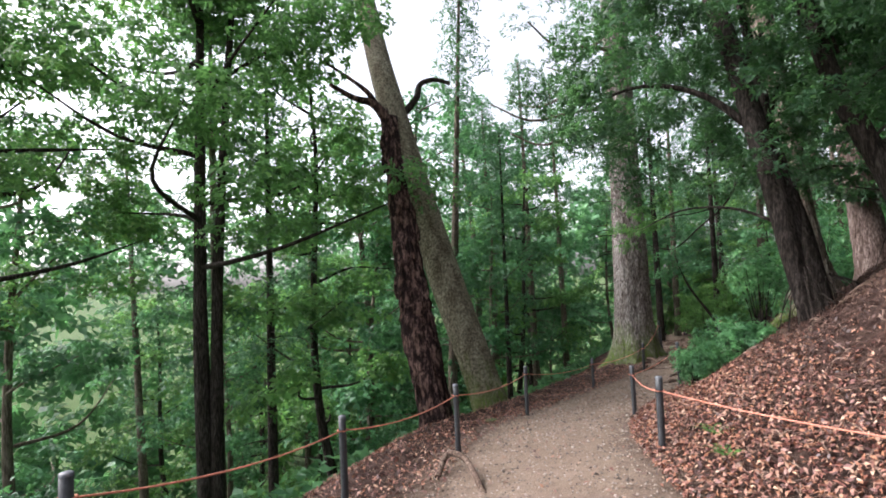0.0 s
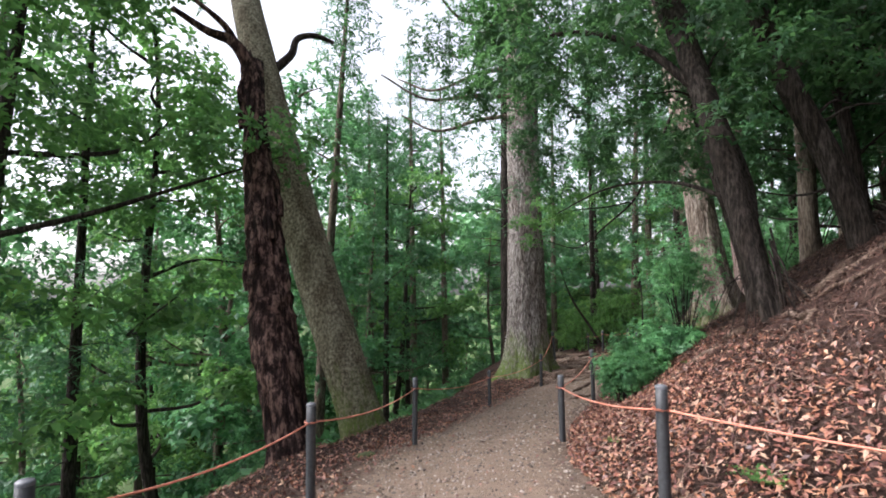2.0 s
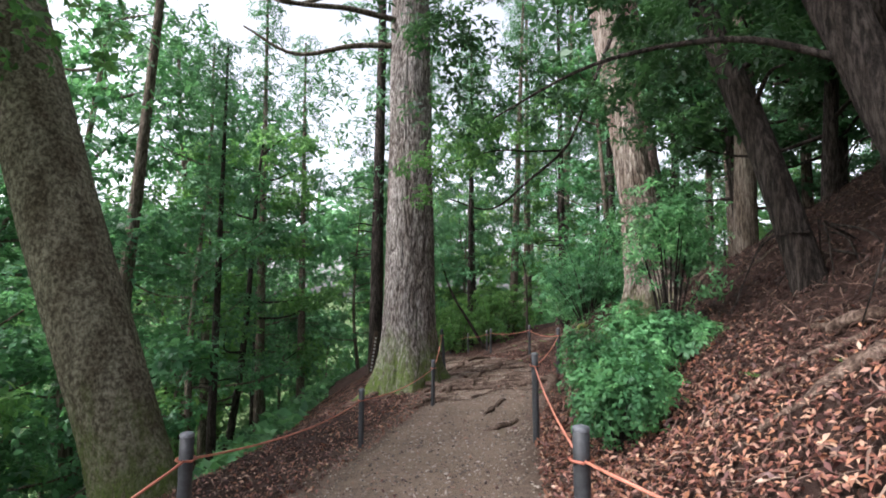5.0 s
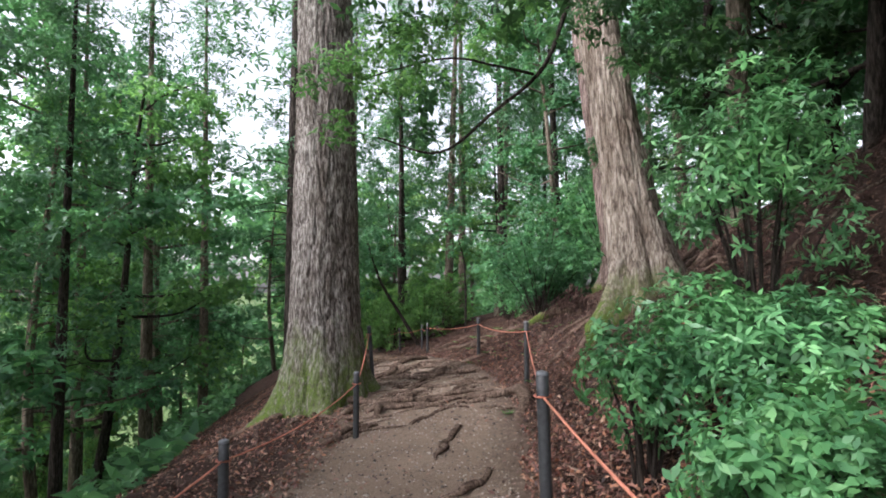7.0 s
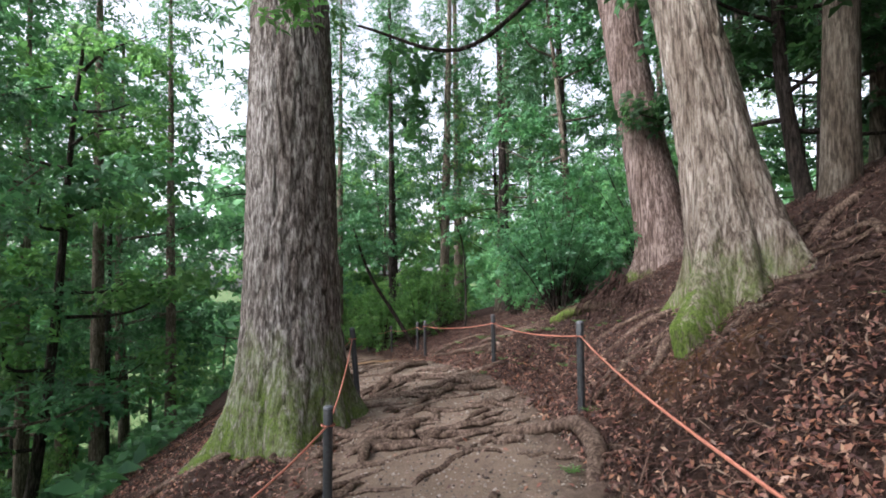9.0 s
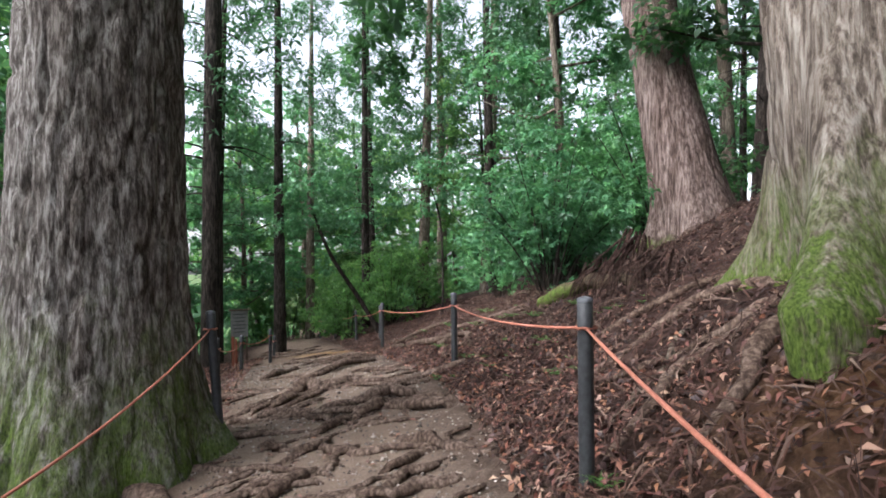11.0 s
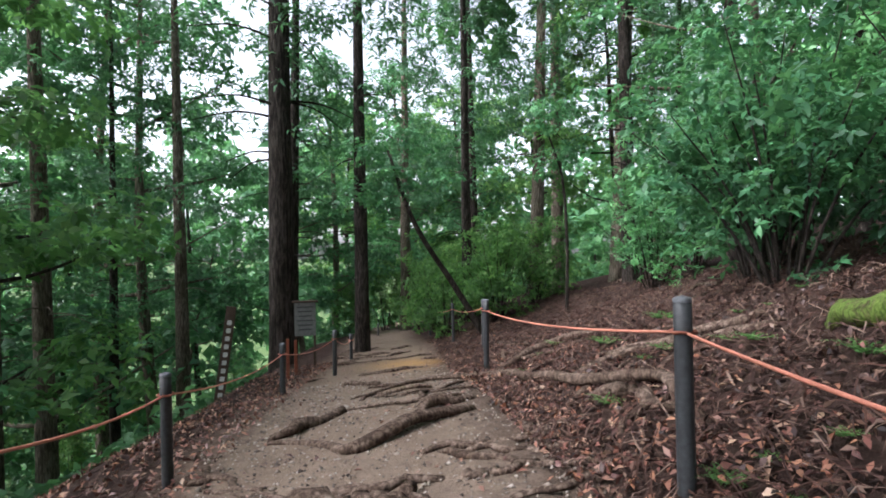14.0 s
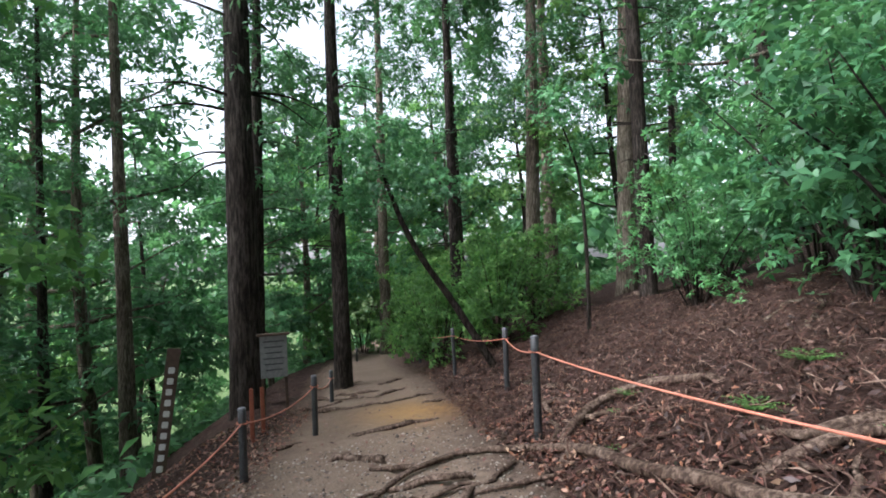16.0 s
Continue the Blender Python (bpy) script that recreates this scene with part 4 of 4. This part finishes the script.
mound("rounded low evergreen shrub on the edge of the leafy bank", 3.48, 6.45, 1.0, 0.82, 5600, 0.062, LEAF_SHRUB, 501, 7, 0.45, 12)
mound("glossy broad-leaved shrub hanging over the roped bank", 4.95, 7.35, 1.65, 0.85, 6400, 0.088, LEAF_GLOSS, 502, 8, 0.34, 13)
mound("glossy leafy shrub low beside the roped bank", 4.15, 6.75, 0.8, 0.55, 1500, 0.085, LEAF_GLOSS, 512, 8, 0.36, 7)
mound("tall glossy shrub with whorled leaves on the bank", 5.4, 7.5, 1.5, 2.1, 4800, 0.085, LEAF_GLOSS, 503, 8, 0.32, 14, 0.75)
mound("leafy shrub with small dull leaves behind the roped bank", 4.35, 7.75, 0.9, 1.0, 1700, 0.08, LEAF_SHRUB, 504, 7, 0.4, 9, 0.2)

# low green undergrowth on the valley side and ahead
ru = np.random.default_rng(91)
ux, uy = ru.uniform(-40, 34, 100000), ru.uniform(-12, 60, 100000)
ud = along(ux / UNIT, uy / UNIT)[0] * UNIT
keep = ((ud < -5.0) & (ud > -36)) | ((uy > 38) & (np.abs(ud) < 25) & (np.abs(ud) > 1.5))
ux, uy = ux[keep], uy[keep]
uz = ground(ux, uy) + ru.uniform(0.05, 1.0, len(ux)) ** 1.5 * (0.5 + 0.5 * np.sin(0.8 * ux) * np.cos(0.7 * uy + 1))
v, f = leaves(np.column_stack([ux, uy, uz]), ru.normal(size=(len(ux), 3)) * 0.5 + [0, 0, 1], ru.uniform(0.25, 0.6, len(ux)), 0.5, ru)
tagged(new("undergrowth", mesh_of("undergrowth", v, f, LEAF_FAR, False)), "low green undergrowth covering the valley side", "undergrowth", kind="stuff")

# far wooded valley side
rf = np.random.default_rng(77)
ang, dist = rf.uniform(-0.3, 3.5, 1500), rf.uniform(46, 72, 1500)
cx, cy = 4 + dist * np.cos(ang), 10 + dist * np.sin(ang)
cz = -20 + 33 * rf.uniform(0, 1, 1500) ** 1.05
v, f = clump(np.column_stack([cx, cy, cz]), rf.uniform(2.2, 4.0, 1500), 88000, 1.15, 0.55, 0.7, 0.1, rf)
tagged(new("far_woods", mesh_of("far_woods", v, f, LEAF_FAR, False)), "bright green tree crowns across the valley", "woods", kind="stuff")

# closed roof of crowns, added to block skylight above the hillside and the path
rc = np.random.default_rng(88)
px, py = rc.uniform(-4, 44, 1500), rc.uniform(-26, 52, 1500)
pd = along(px / UNIT, py / UNIT)[0] * UNIT
keep = (pd > 2.5 + 2 * np.sin(0.4 * py)) & (pd < 40) & (rc.uniform(0, 1, 1500) < np.interp(py, [8, 20, 30], [1.0, 0.6, 0.35]))
px, py, pd = px[keep], py[keep], pd[keep]
pz = ground(px, py) + rc.uniform(11.5, 17, len(px))
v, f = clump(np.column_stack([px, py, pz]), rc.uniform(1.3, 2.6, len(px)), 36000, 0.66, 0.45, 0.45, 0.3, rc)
tagged(new("canopy", mesh_of("canopy", v, f, LEAF_DARK, False)), "closed dark evergreen canopy added high above to shade the hillside", "canopy", kind="stuff")

# ---- roots across the footpath ----


def root(path_xy, r, label="worn grey-brown tree root lying across the footpath", proud=0.55, mat=ROOT, seed=0):
    pts = spline([(x, y, 0) for x, y in path_xy], 7)
    n = len(pts)
    x0, y0 = pts[n // 2][:2]
    z0 = gz(x0, y0)
    u = np.linspace(0, 1, n)
    radii = r * (0.3 + 0.7 * np.sin(np.pi * np.clip(u ** 0.7 * 0.9 + 0.08, 0, 1))) * (1 + 0.16 * np.sin(6 * u + seed) + 0.07 * np.sin(15 * u + 3 * seed))
    pts[:, 0] += 0.035 * np.sin(23 * u + seed)
    pts[:, 1] += 0.035 * np.cos(17 * u + seed)
    pts[:, 2] = ground(pts[:, 0], pts[:, 1]) + radii * (proud + 0.5 * np.sin(9 * u + 2 * seed)) - r * 1.1 * ((u < 0.04) | (u > 0.96))
    v, f = tube(pts - [x0, y0, z0], radii, 14, rough=0.09, ridges=4, seed=seed)
    mid = np.repeat((pts - [x0, y0, z0])[:, 2], 14)
    v[:-1, 2] = mid + (v[:-1, 2] - mid) * 0.75
    return thing("tree_root", (x0, y0, z0), label, "root", "roots on the footpath", me=mesh_of("tree_root", v, f, mat))


TRACED = [
    ([(9.4, 15.7), (9.83, 16.33), (9.9, 16.8), (9.8, 17.3), (9.95, 17.95), (10.2, 18.9), (10.1, 19.6), (9.8, 20.1), (9.3, 20.1), (8.9, 20.0), (8.3, 19.3)], 0.06),
    ([(11.5, 16.6), (11.24, 16.97), (10.81, 17.27), (10.5, 17.5), (10.6, 18.1)], 0.06), ([(11.6, 18.6), (11.4, 19.6), (10.89, 19.8), (10.2, 19.3), (9.9, 18.9)], 0.065),
    ([(11.4, 21.2), (10.95, 20.4), (10.2, 19.4)], 0.035), ([(8.24, 19.07), (7.73, 18.58), (7.3, 18.3)], 0.07), ([(9.4, 18.3), (8.81, 18.21), (8.3, 17.8)], 0.06),
    ([(5.7, 10.5), (6.3, 11.0), (6.63, 11.55), (6.55, 12.1), (6.4, 12.45), (6.0, 12.8), (5.55, 13.1)], 0.085), ([(7.7, 13.8), (7.45, 14.5), (7.0, 14.9), (6.6, 15.4)], 0.07),
    ([(6.9, 12.6), (6.4, 12.77), (6.1, 13.3)], 0.055), ([(7.9, 14.7), (7.57, 14.96), (7.3, 15.03), (6.9, 14.95)], 0.10), ([(7.9, 13.95), (7.59, 14.4), (7.35, 14.6), (7.0, 14.4)], 0.09),
    ([(7.6, 16.0), (7.32, 16.4), (6.9, 16.2)], 0.09), ([(9.3, 17.9), (8.5, 17.7), (7.9, 17.4), (7.6, 18.0), (7.2, 18.4)], 0.06), ([(8.8, 14.8), (8.5, 15.3), (8.2, 15.4), (7.9, 15.6), (7.7, 16.2)], 0.055),
    ([(11.0, 16.2), (10.9, 17.0), (10.3, 17.4), (9.6, 17.9)], 0.06), ([(9.7, 16.9), (9.6, 16.3), (9.5, 15.6)], 0.085), ([(5.4, 11.2), (4.88, 10.8), (4.4, 10.3)], 0.045),
    ([(4.6, 9.6), (4.09, 9.3), (3.8, 9.4)], 0.04), ([(5.6, 13.9), (5.8, 12.8), (6.0, 11.8)], 0.06), ([(5.0, 12.9), (5.6, 13.6), (6.4, 13.6)], 0.07)]
for k, (xy, r) in enumerate(TRACED):
    root(xy, r, "thick smooth root crossing the leafy bank" if k in (0, 1, 2) else "worn grey-brown tree root lying across the footpath", 1.1 if k < 4 else 0.6, seed=k)
bow = spline([(-1.62, 1.75, 0), (-1.5, 2.15, 0.13), (-1.3, 1.85, 0.17), (-1.15, 1.3, 0.1), (-1.02, 0.7, -0.05)], 8)
g0 = gz(-1.3, 1.8)
v, f = tube(bow - [-1.3, 1.8, 0], [0.035] * len(bow), 10, rough=0.1)
thing("tree_root", (-1.3, 1.8, g0), "arched bare root rising out of the gravel", "root", "roots on the footpath", me=mesh_of("tree_root", v, f, ROOT))
rk = random.Random(9)
for k in range(76):
    # many small roots, most of them on the rise past the grey cedar
    s = rk.uniform(11.8, 17.2) if k < 60 else rk.uniform(21, 29)
    i = int(np.argmin(np.abs(LINE[:, 1] * UNIT - s)))
    c, t = LINE[i] * UNIT, LINE[i + 1] - LINE[i]
    t = t / np.linalg.norm(t)
    off, ln, a = rk.uniform(-1.15, 1.25), rk.uniform(0.5, 1.5), rk.uniform(-0.9, 0.9)
    ca, sa = math.cos(a), math.sin(a)
    dx, dy = t[1] * ca - t[0] * sa, -t[0] * ca - t[1] * sa
    mx, my = c[0] + t[1] * off, c[1] - t[0] * off
    root([(mx - dx * ln / 2, my - dy * ln / 2), (mx + rk.uniform(-0.1, 0.1), my + rk.uniform(-0.1, 0.1)), (mx + dx * ln / 2, my + dy * ln / 2)], rk.uniform(0.024, 0.062), seed=40 + k, proud=0.3)
for k in range(46):
    # dead roots and fallen sticks on the bank
    x, y = rk.uniform(2.0, 15), rk.uniform(1, 26)
    d = float(along(x / UNIT, y / UNIT)[0][0]) * UNIT
    if not 1.4 < d < 6:
        continue
    a, ln = rk.uniform(0, 6.28), rk.uniform(0.4, 1.6)
    root([(x, y), (x + math.cos(a) * ln / 2 + rk.uniform(-0.1, 0.1), y + math.sin(a) * ln / 2), (x + math.cos(a) * ln, y + math.sin(a) * ln)], rk.uniform(0.012, 0.035), "dry stick half buried in fallen leaves", 0.7, BARK_MID, seed=140 + k)

for k in range(16):
    # tangle where the bank meets the path
    x, y, a, ln = rk.uniform(8.9, 11.6), rk.uniform(15.8, 20.6), rk.uniform(0, 6.28), rk.uniform(0.7, 1.7)
    root([(x, y), (x + math.cos(a) * ln * 0.5 + rk.uniform(-0.2, 0.2), y + math.sin(a) * ln * 0.5 + rk.uniform(-0.2, 0.2)), (x + math.cos(a) * ln, y + math.sin(a) * ln)], rk.uniform(0.02, 0.045), "twisted root running down from the leafy bank", 1.0, ROOT, seed=500 + k)
for tx, ty, n, reach in ((8.95, 11.0, 15, 2.0), (13.75, 14.75, 15, 2.2), (5.08, 15.1, 10, 1.6), (4.4, 4.35, 9, 1.3), (18.2, 25.3, 6, 1.4)):
    # roots that spread from the feet of the large trees
    for k in range(n):
        a = k * 6.283 / n + rk.uniform(-0.2, 0.2)
        ln = reach * rk.uniform(0.6, 1.15)
        b = a + rk.uniform(-0.5, 0.5)
        q = [(tx + 0.4 * math.cos(a), ty + 0.4 * math.sin(a)), (tx + (0.4 + ln * 0.45) * math.cos(a), ty + (0.4 + ln * 0.45) * math.sin(a)), (tx + 0.4 * math.cos(a) + ln * math.cos(b), ty + 0.4 * math.sin(a) + ln * math.sin(b))]
        root(q, rk.uniform(0.03, 0.075), "gnarled root spreading from the foot of a tree", 0.35, ROOT, seed=400 + k)

# ---- fallen leaves, twigs and gravel ----


def strewn(count, lo, hi, x0, x1, y0, y1, seed, dense=None):
    r = np.random.default_rng(seed)
    x, y = r.uniform(x0, x1, count * 3), r.uniform(y0, y1, count * 3)
    d, _, n = along(x / UNIT, y / UNIT)
    d = d * UNIT
    keep = (d > lo) & (d < hi - (hi > 2) * 1.1 * r.uniform(0, 1, len(x))) & (r.uniform(0, 1, len(x)) < np.clip(1.3 - np.abs(d) / 7, 0.12, 1))
    if dense is not None:
        keep &= r.uniform(0, 1, len(x)) < dense(x, y)
    x, y = x[keep][:count], y[keep][:count]
    return x, y, r


def lay(name, x, y, r, size, slim, mat, label, lift, tilt=0.55):
    e = 0.05
    z = ground(x, y)
    nor = np.column_stack([-(ground(x + e, y) - z) / e, -(ground(x, y + e) - z) / e, np.ones(len(x))]) + r.normal(size=(len(x), 3)) * tilt
    c = np.column_stack([x, y, z + r.uniform(0.012, lift, len(x))])
    v, f = leaves(c, nor, size * r.uniform(0.6, 1.35, len(x)), slim, r)
    tagged(new(name, mesh_of(name, v, f, mat, False)), label, "fallen leaves", kind="stuff")


early = lambda x, y: np.interp(y, [0, 7, 10.5, 13, 30], [1, 1, 0.35, 0.22, 0.16])
# the upper bank gets the dark litter too, to match its shade
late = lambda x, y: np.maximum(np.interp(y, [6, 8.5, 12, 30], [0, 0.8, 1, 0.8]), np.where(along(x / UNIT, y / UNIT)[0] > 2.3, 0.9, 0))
x, y, r = strewn(28000, 1.2, 3.7, -0.5, 17, -8, 28, 21, early)
lay("fallen_leaves", x, y, r, 0.06, 0.4, LITTER, "reddish brown fallen leaves covering the bank", 0.07)
x, y, r = strewn(32000, 1.15, 3.6, -0.5, 8, -3.5, 9.5, 29)
lay("fallen_leaves", x, y, r, 0.058, 0.4, LITTER, "orange brown fallen leaves heaped on the lower bank", 0.08)
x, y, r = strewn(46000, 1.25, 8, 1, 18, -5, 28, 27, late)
lay("fallen_leaves", x, y, r, 0.062, 0.4, LITTER_OLD_SHADED, "weathered leaves covering the upper bank, darkened for its deep shade", 0.06)
x, y, r = strewn(11000, 1.25, 3.0, 5.0, 13.5, 8.0, 21, 77)
lay("fallen_leaves", x, y, r, 0.065, 0.42, LITTER, "curled brown leaves heaped on the bank below the cedars", 0.05)
x, y, r = strewn(44000, 1.3, 8, 1, 18, -5, 28, 28, late)
lay("cedar_twigs", x, y, r, 0.3, 0.032, TWIG_DARK, "dark fallen cedar twigs matted on the bank", 0.07, 0.35)
x, y, r = strewn(44000, -5.5, -1.05, -7, 11, -8, 26, 22)
lay("fallen_leaves", x, y, r, 0.06, 0.4, LITTER, "reddish brown fallen leaves along the valley edge of the path", 0.06)
x, y, r = strewn(2600, -1.3, 1.3, -3, 12, -4, 28, 23)
lay("fallen_leaves", x, y, r, 0.06, 0.42, LITTER, "few small dry leaves scattered over the footpath", 0.02, 0.25)
x, y, r = strewn(9000, 1.3, 7, -0.5, 17, -2, 28, 24)
lay("dry_twigs", x, y, r, 0.3, 0.035, TWIG, "dry cedar twigs among the fallen leaves", 0.06, 0.35)
x, y, r = strewn(5000, -4.2, -1.1, -6, 11, -2, 26, 25)
lay("dry_twigs", x, y, r, 0.26, 0.035, TWIG, "dry cedar twigs on the valley edge", 0.05, 0.35)
x, y, r = strewn(34000, -1.4, 1.4, -3, 11, -4, 22, 26)
s = r.uniform(0.006, 0.018, len(x)) * (1 + 0.7 * (r.uniform(0, 1, len(x)) > 0.9))
o = np.array([[1, 0, 0], [-0.5, 0.87, 0], [-0.5, -0.87, 0], [0, 0, 0.7], [0, 0, -0.5]])
tw = r.uniform(0, 6.28, len(x))
rot = np.stack([np.stack([np.cos(tw), -np.sin(tw)], -1), np.stack([np.sin(tw), np.cos(tw)], -1)], -2)
pv = np.repeat(o[None], len(x), 0) * r.uniform(0.7, 1.3, (len(x), 5, 1))
pv[..., :2] = np.einsum("nij,nkj->nki", rot, pv[..., :2])
pv = pv * s[:, None, None] + np.column_stack([x, y, ground(x, y) + s * 0.2])[:, None]
tri = np.array([[0, 1, 3], [1, 2, 3], [2, 0, 3], [1, 0, 4], [2, 1, 4], [0, 2, 4]])
pf = (np.arange(len(x))[:, None, None] * 5 + tri[None]).reshape(-1, 3)
tagged(new("gravel", mesh_of("gravel", pv.reshape(-1, 3), pf, PEBBLE, False)), "small grey gravel stones scattered over the footpath", "gravel", kind="stuff")

# small green plants on the bank


def fern(x, y, size, seed):
    rng = np.random.default_rng(abs(int(seed)))
    ob = thing("fern", (x, y, gz(x, y)), "small green fern growing among fallen leaves", "fern", "small plants of the bank")
    for k in range(7):
        a = k * 0.9 + rng.normal() * 0.15
        c, nrm, sz = [], [], []
        for u in np.linspace(0.15, 1, 9):
            for side in (-1, 1):
                q = size * u
                w = side * size * 0.16 * (1.05 - u)
                c.append((math.cos(a) * q - math.sin(a) * w, math.sin(a) * q + math.cos(a) * w, size * (0.75 * u - 0.55 * u * u) + 0.02))
                nrm.append((-0.2 * math.cos(a), -0.2 * math.sin(a), 1))
                sz.append(size * 0.34 * (1.1 - u))
        v, f = leaves(c, np.array(nrm) + rng.normal(size=(len(c), 3)) * 0.1, np.array(sz), 0.4, rng)
        part("frond", mesh_of("frond", v, f, LEAF_FRESH, False), ob)


for k, (x, y, s) in enumerate([(5.25, 7.9, 0.5), (6.9, 8.9, 0.3), (9.9, 14.2, 0.2), (10.7, 16.2, 0.22), (10.2, 15.2, 0.25), (10.8, 18.0, 0.25), (9.1, 14.0, 0.2), (10.6, 17.0, 0.2), (11.9, 18.2, 0.3), (8.3, 13.1, 0.16), (8.9, 15.1, 0.16), (1.35, 1.2, 0.25), (1.15, 0.6, 0.22),
                                (4.0, 5.5, 0.14), (3.7, 4.7, 0.12), (5.9, 10.9, 0.14), (7.0, 11.6, 0.14), (1.6, 3.4, 0.14), (9.5, 16.5, 0.2), (11.3, 19.6, 0.2)]):
    fern(x, y, s, 700 + k)


def boulder(x, y, s, seed):
    rng = np.random.default_rng(abs(int(seed)))
    bm = bmesh.new()
    bmesh.ops.create_icosphere(bm, subdivisions=3, radius=1)
    ph = rng.uniform(0, 6.28, 6)
    for q in bm.verts:
        k = 1 + 0.05 * rng.normal() + 0.16 * math.sin(3 * q.co.x + ph[0]) * math.cos(2.4 * q.co.y + ph[1]) + 0.1 * math.sin(6 * q.co.z + ph[2] + 4 * q.co.x)
        q.co = Vector((q.co.x * s[0], q.co.y * s[1], q.co.z * s[2])) * k
    me = bpy.data.meshes.new("stone")
    bm.to_mesh(me)
    bm.free()
    me.materials.append(STONE)
    me.polygons.foreach_set("use_smooth", np.ones(len(me.polygons), bool))
    thing("stone", (x, y, gz(x, y) - s[2] * 0.1), "mossy stone bedded in the leafy bank", "stone", "stones of the bank", me=me, turn=seed * 37)


for k, (x, y, s) in enumerate([(-0.75, 5.9, (0.16, 0.12, 0.07))]):
    boulder(x, y, s, k)


root([(11.0, 15.9), (10.7, 15.2), (10.45, 14.5), (10.2, 13.9), (9.85, 13.2)], 0.15, "mossy rotting log bedded along the leafy bank", 0.75, MOSSY, seed=611)
root([(9.3, 13.65), (9.1, 13.4), (8.85, 13.2), (8.65, 13.1)], 0.075, "short broken root end among fallen leaves", 0.5, ROOT, seed=612)
rt = np.random.default_rng(620)
for tx, ty, n, tall in ((10.0, 13.5, 26, 0.6), (10.35, 14.2, 14, 0.4), (9.6, 12.9, 14, 0.4)):
    # curtain of bare rootlets where the bank has been washed away
    mass = thing("root_tangle", (tx, ty, gz(tx, ty)), "dark tangle of bare rootlets hanging over the washed-out bank", "roots", "root tangles of the bank")
    for k in range(n):
        ox, oy = rt.normal(size=2) * 0.16
        limb(mass, [(ox * 0.5 + 0.15, oy * 0.6, tall * rt.uniform(0.7, 1.1)), (ox, oy, tall * 0.6), (ox * 1.6 - 0.15, oy * 1.5, tall * 0.25), (ox * 2 - 0.2, oy * 1.9, -0.12)], 0.014, 0.005, TWIG_BARK, 620 + k, "rootlet")
for k in range(26):
    x, y = rt.uniform(8.3, 9.5), rt.uniform(12.6, 15.2)
    fern(x, y, rt.uniform(0.05, 0.1), 740 + k)
for k in range(12):
    x, y = rt.uniform(10.2, 12.2), rt.uniform(16.4, 20)
    fern(x, y, rt.uniform(0.07, 0.14), 780 + k)


# ---- notice board and stakes beyond the fence ----


def slab(w, d, h, bevel=0.008):
    bm = bmesh.new()
    bmesh.ops.create_cube(bm, size=1)
    for q in bm.verts:
        q.co = Vector((q.co.x * w, q.co.y * d, q.co.z * h))
    bmesh.ops.bevel(bm, geom=bm.edges[:], offset=bevel, segments=2, affect="EDGES")
    me = bpy.data.meshes.new("slab")
    bm.to_mesh(me)
    bm.free()
    return me


def placed_slab(name, parent, size, at, mat, turn=(0, 0, 0), label=""):
    me = slab(*size)
    me.materials.append(mat)
    ob = part(name, me, parent, label)
    ob.matrix_basis = pose(*at, *turn)
    return ob


gb = gz(8.9, 25.5)
board = thing("notice_board", (8.9, 25.5, gb), "weathered grey notice board on two stakes under the trees", "sign", turn=-10)
panel = placed_slab("panel", board, (0.46, 0.035, 0.74), (0, 0, 1.12), BOARD, label="grey weathered panel")
placed_slab("roof", board, (0.56, 0.14, 0.04), (0, 0, 1.51), TIMBER)
for sx in (-0.2, 0.2):
    placed_slab("stake", board, (0.05, 0.05, 1.5), (sx, 0.05, 0.6), TIMBER)
for k in range(6):
    placed_slab("text_line", panel, (0.36 - 0.04 * (k % 3), 0.006, 0.022), (0, -0.02, 0.27 - 0.1 * k), POST, label="faded dark line of writing")
ws = gz(7.15, 24.0)
stake = thing("sign_stake", (7.15, 24.0, ws), "brown leaning stake with white lettering below the fence", "sign")
placed_slab("shaft", stake, (0.17, 0.1, 2.4), (0, 0, 0.55), TIMBER, (0, 8, 0))
for k in range(10):
    placed_slab("letter", stake, (0.08, 0.012, 0.085), ((1.45 - 0.145 * k - 0.55) * 0.139, -0.055, 1.45 - 0.145 * k), PAINT, (0, 8, 0), "white painted character")
for x, y, h in ((8.25, 23.6, 0.75), (8.5, 24.3, 0.7)):
    st = thing("stake", (x, y, gz(x, y)), "short red-brown wooden stake by the fence", "stake", "stakes by the notice board")
    placed_slab("shaft", st, (0.055, 0.055, h + 0.3), (0, 0, h / 2 - 0.15), RUST)
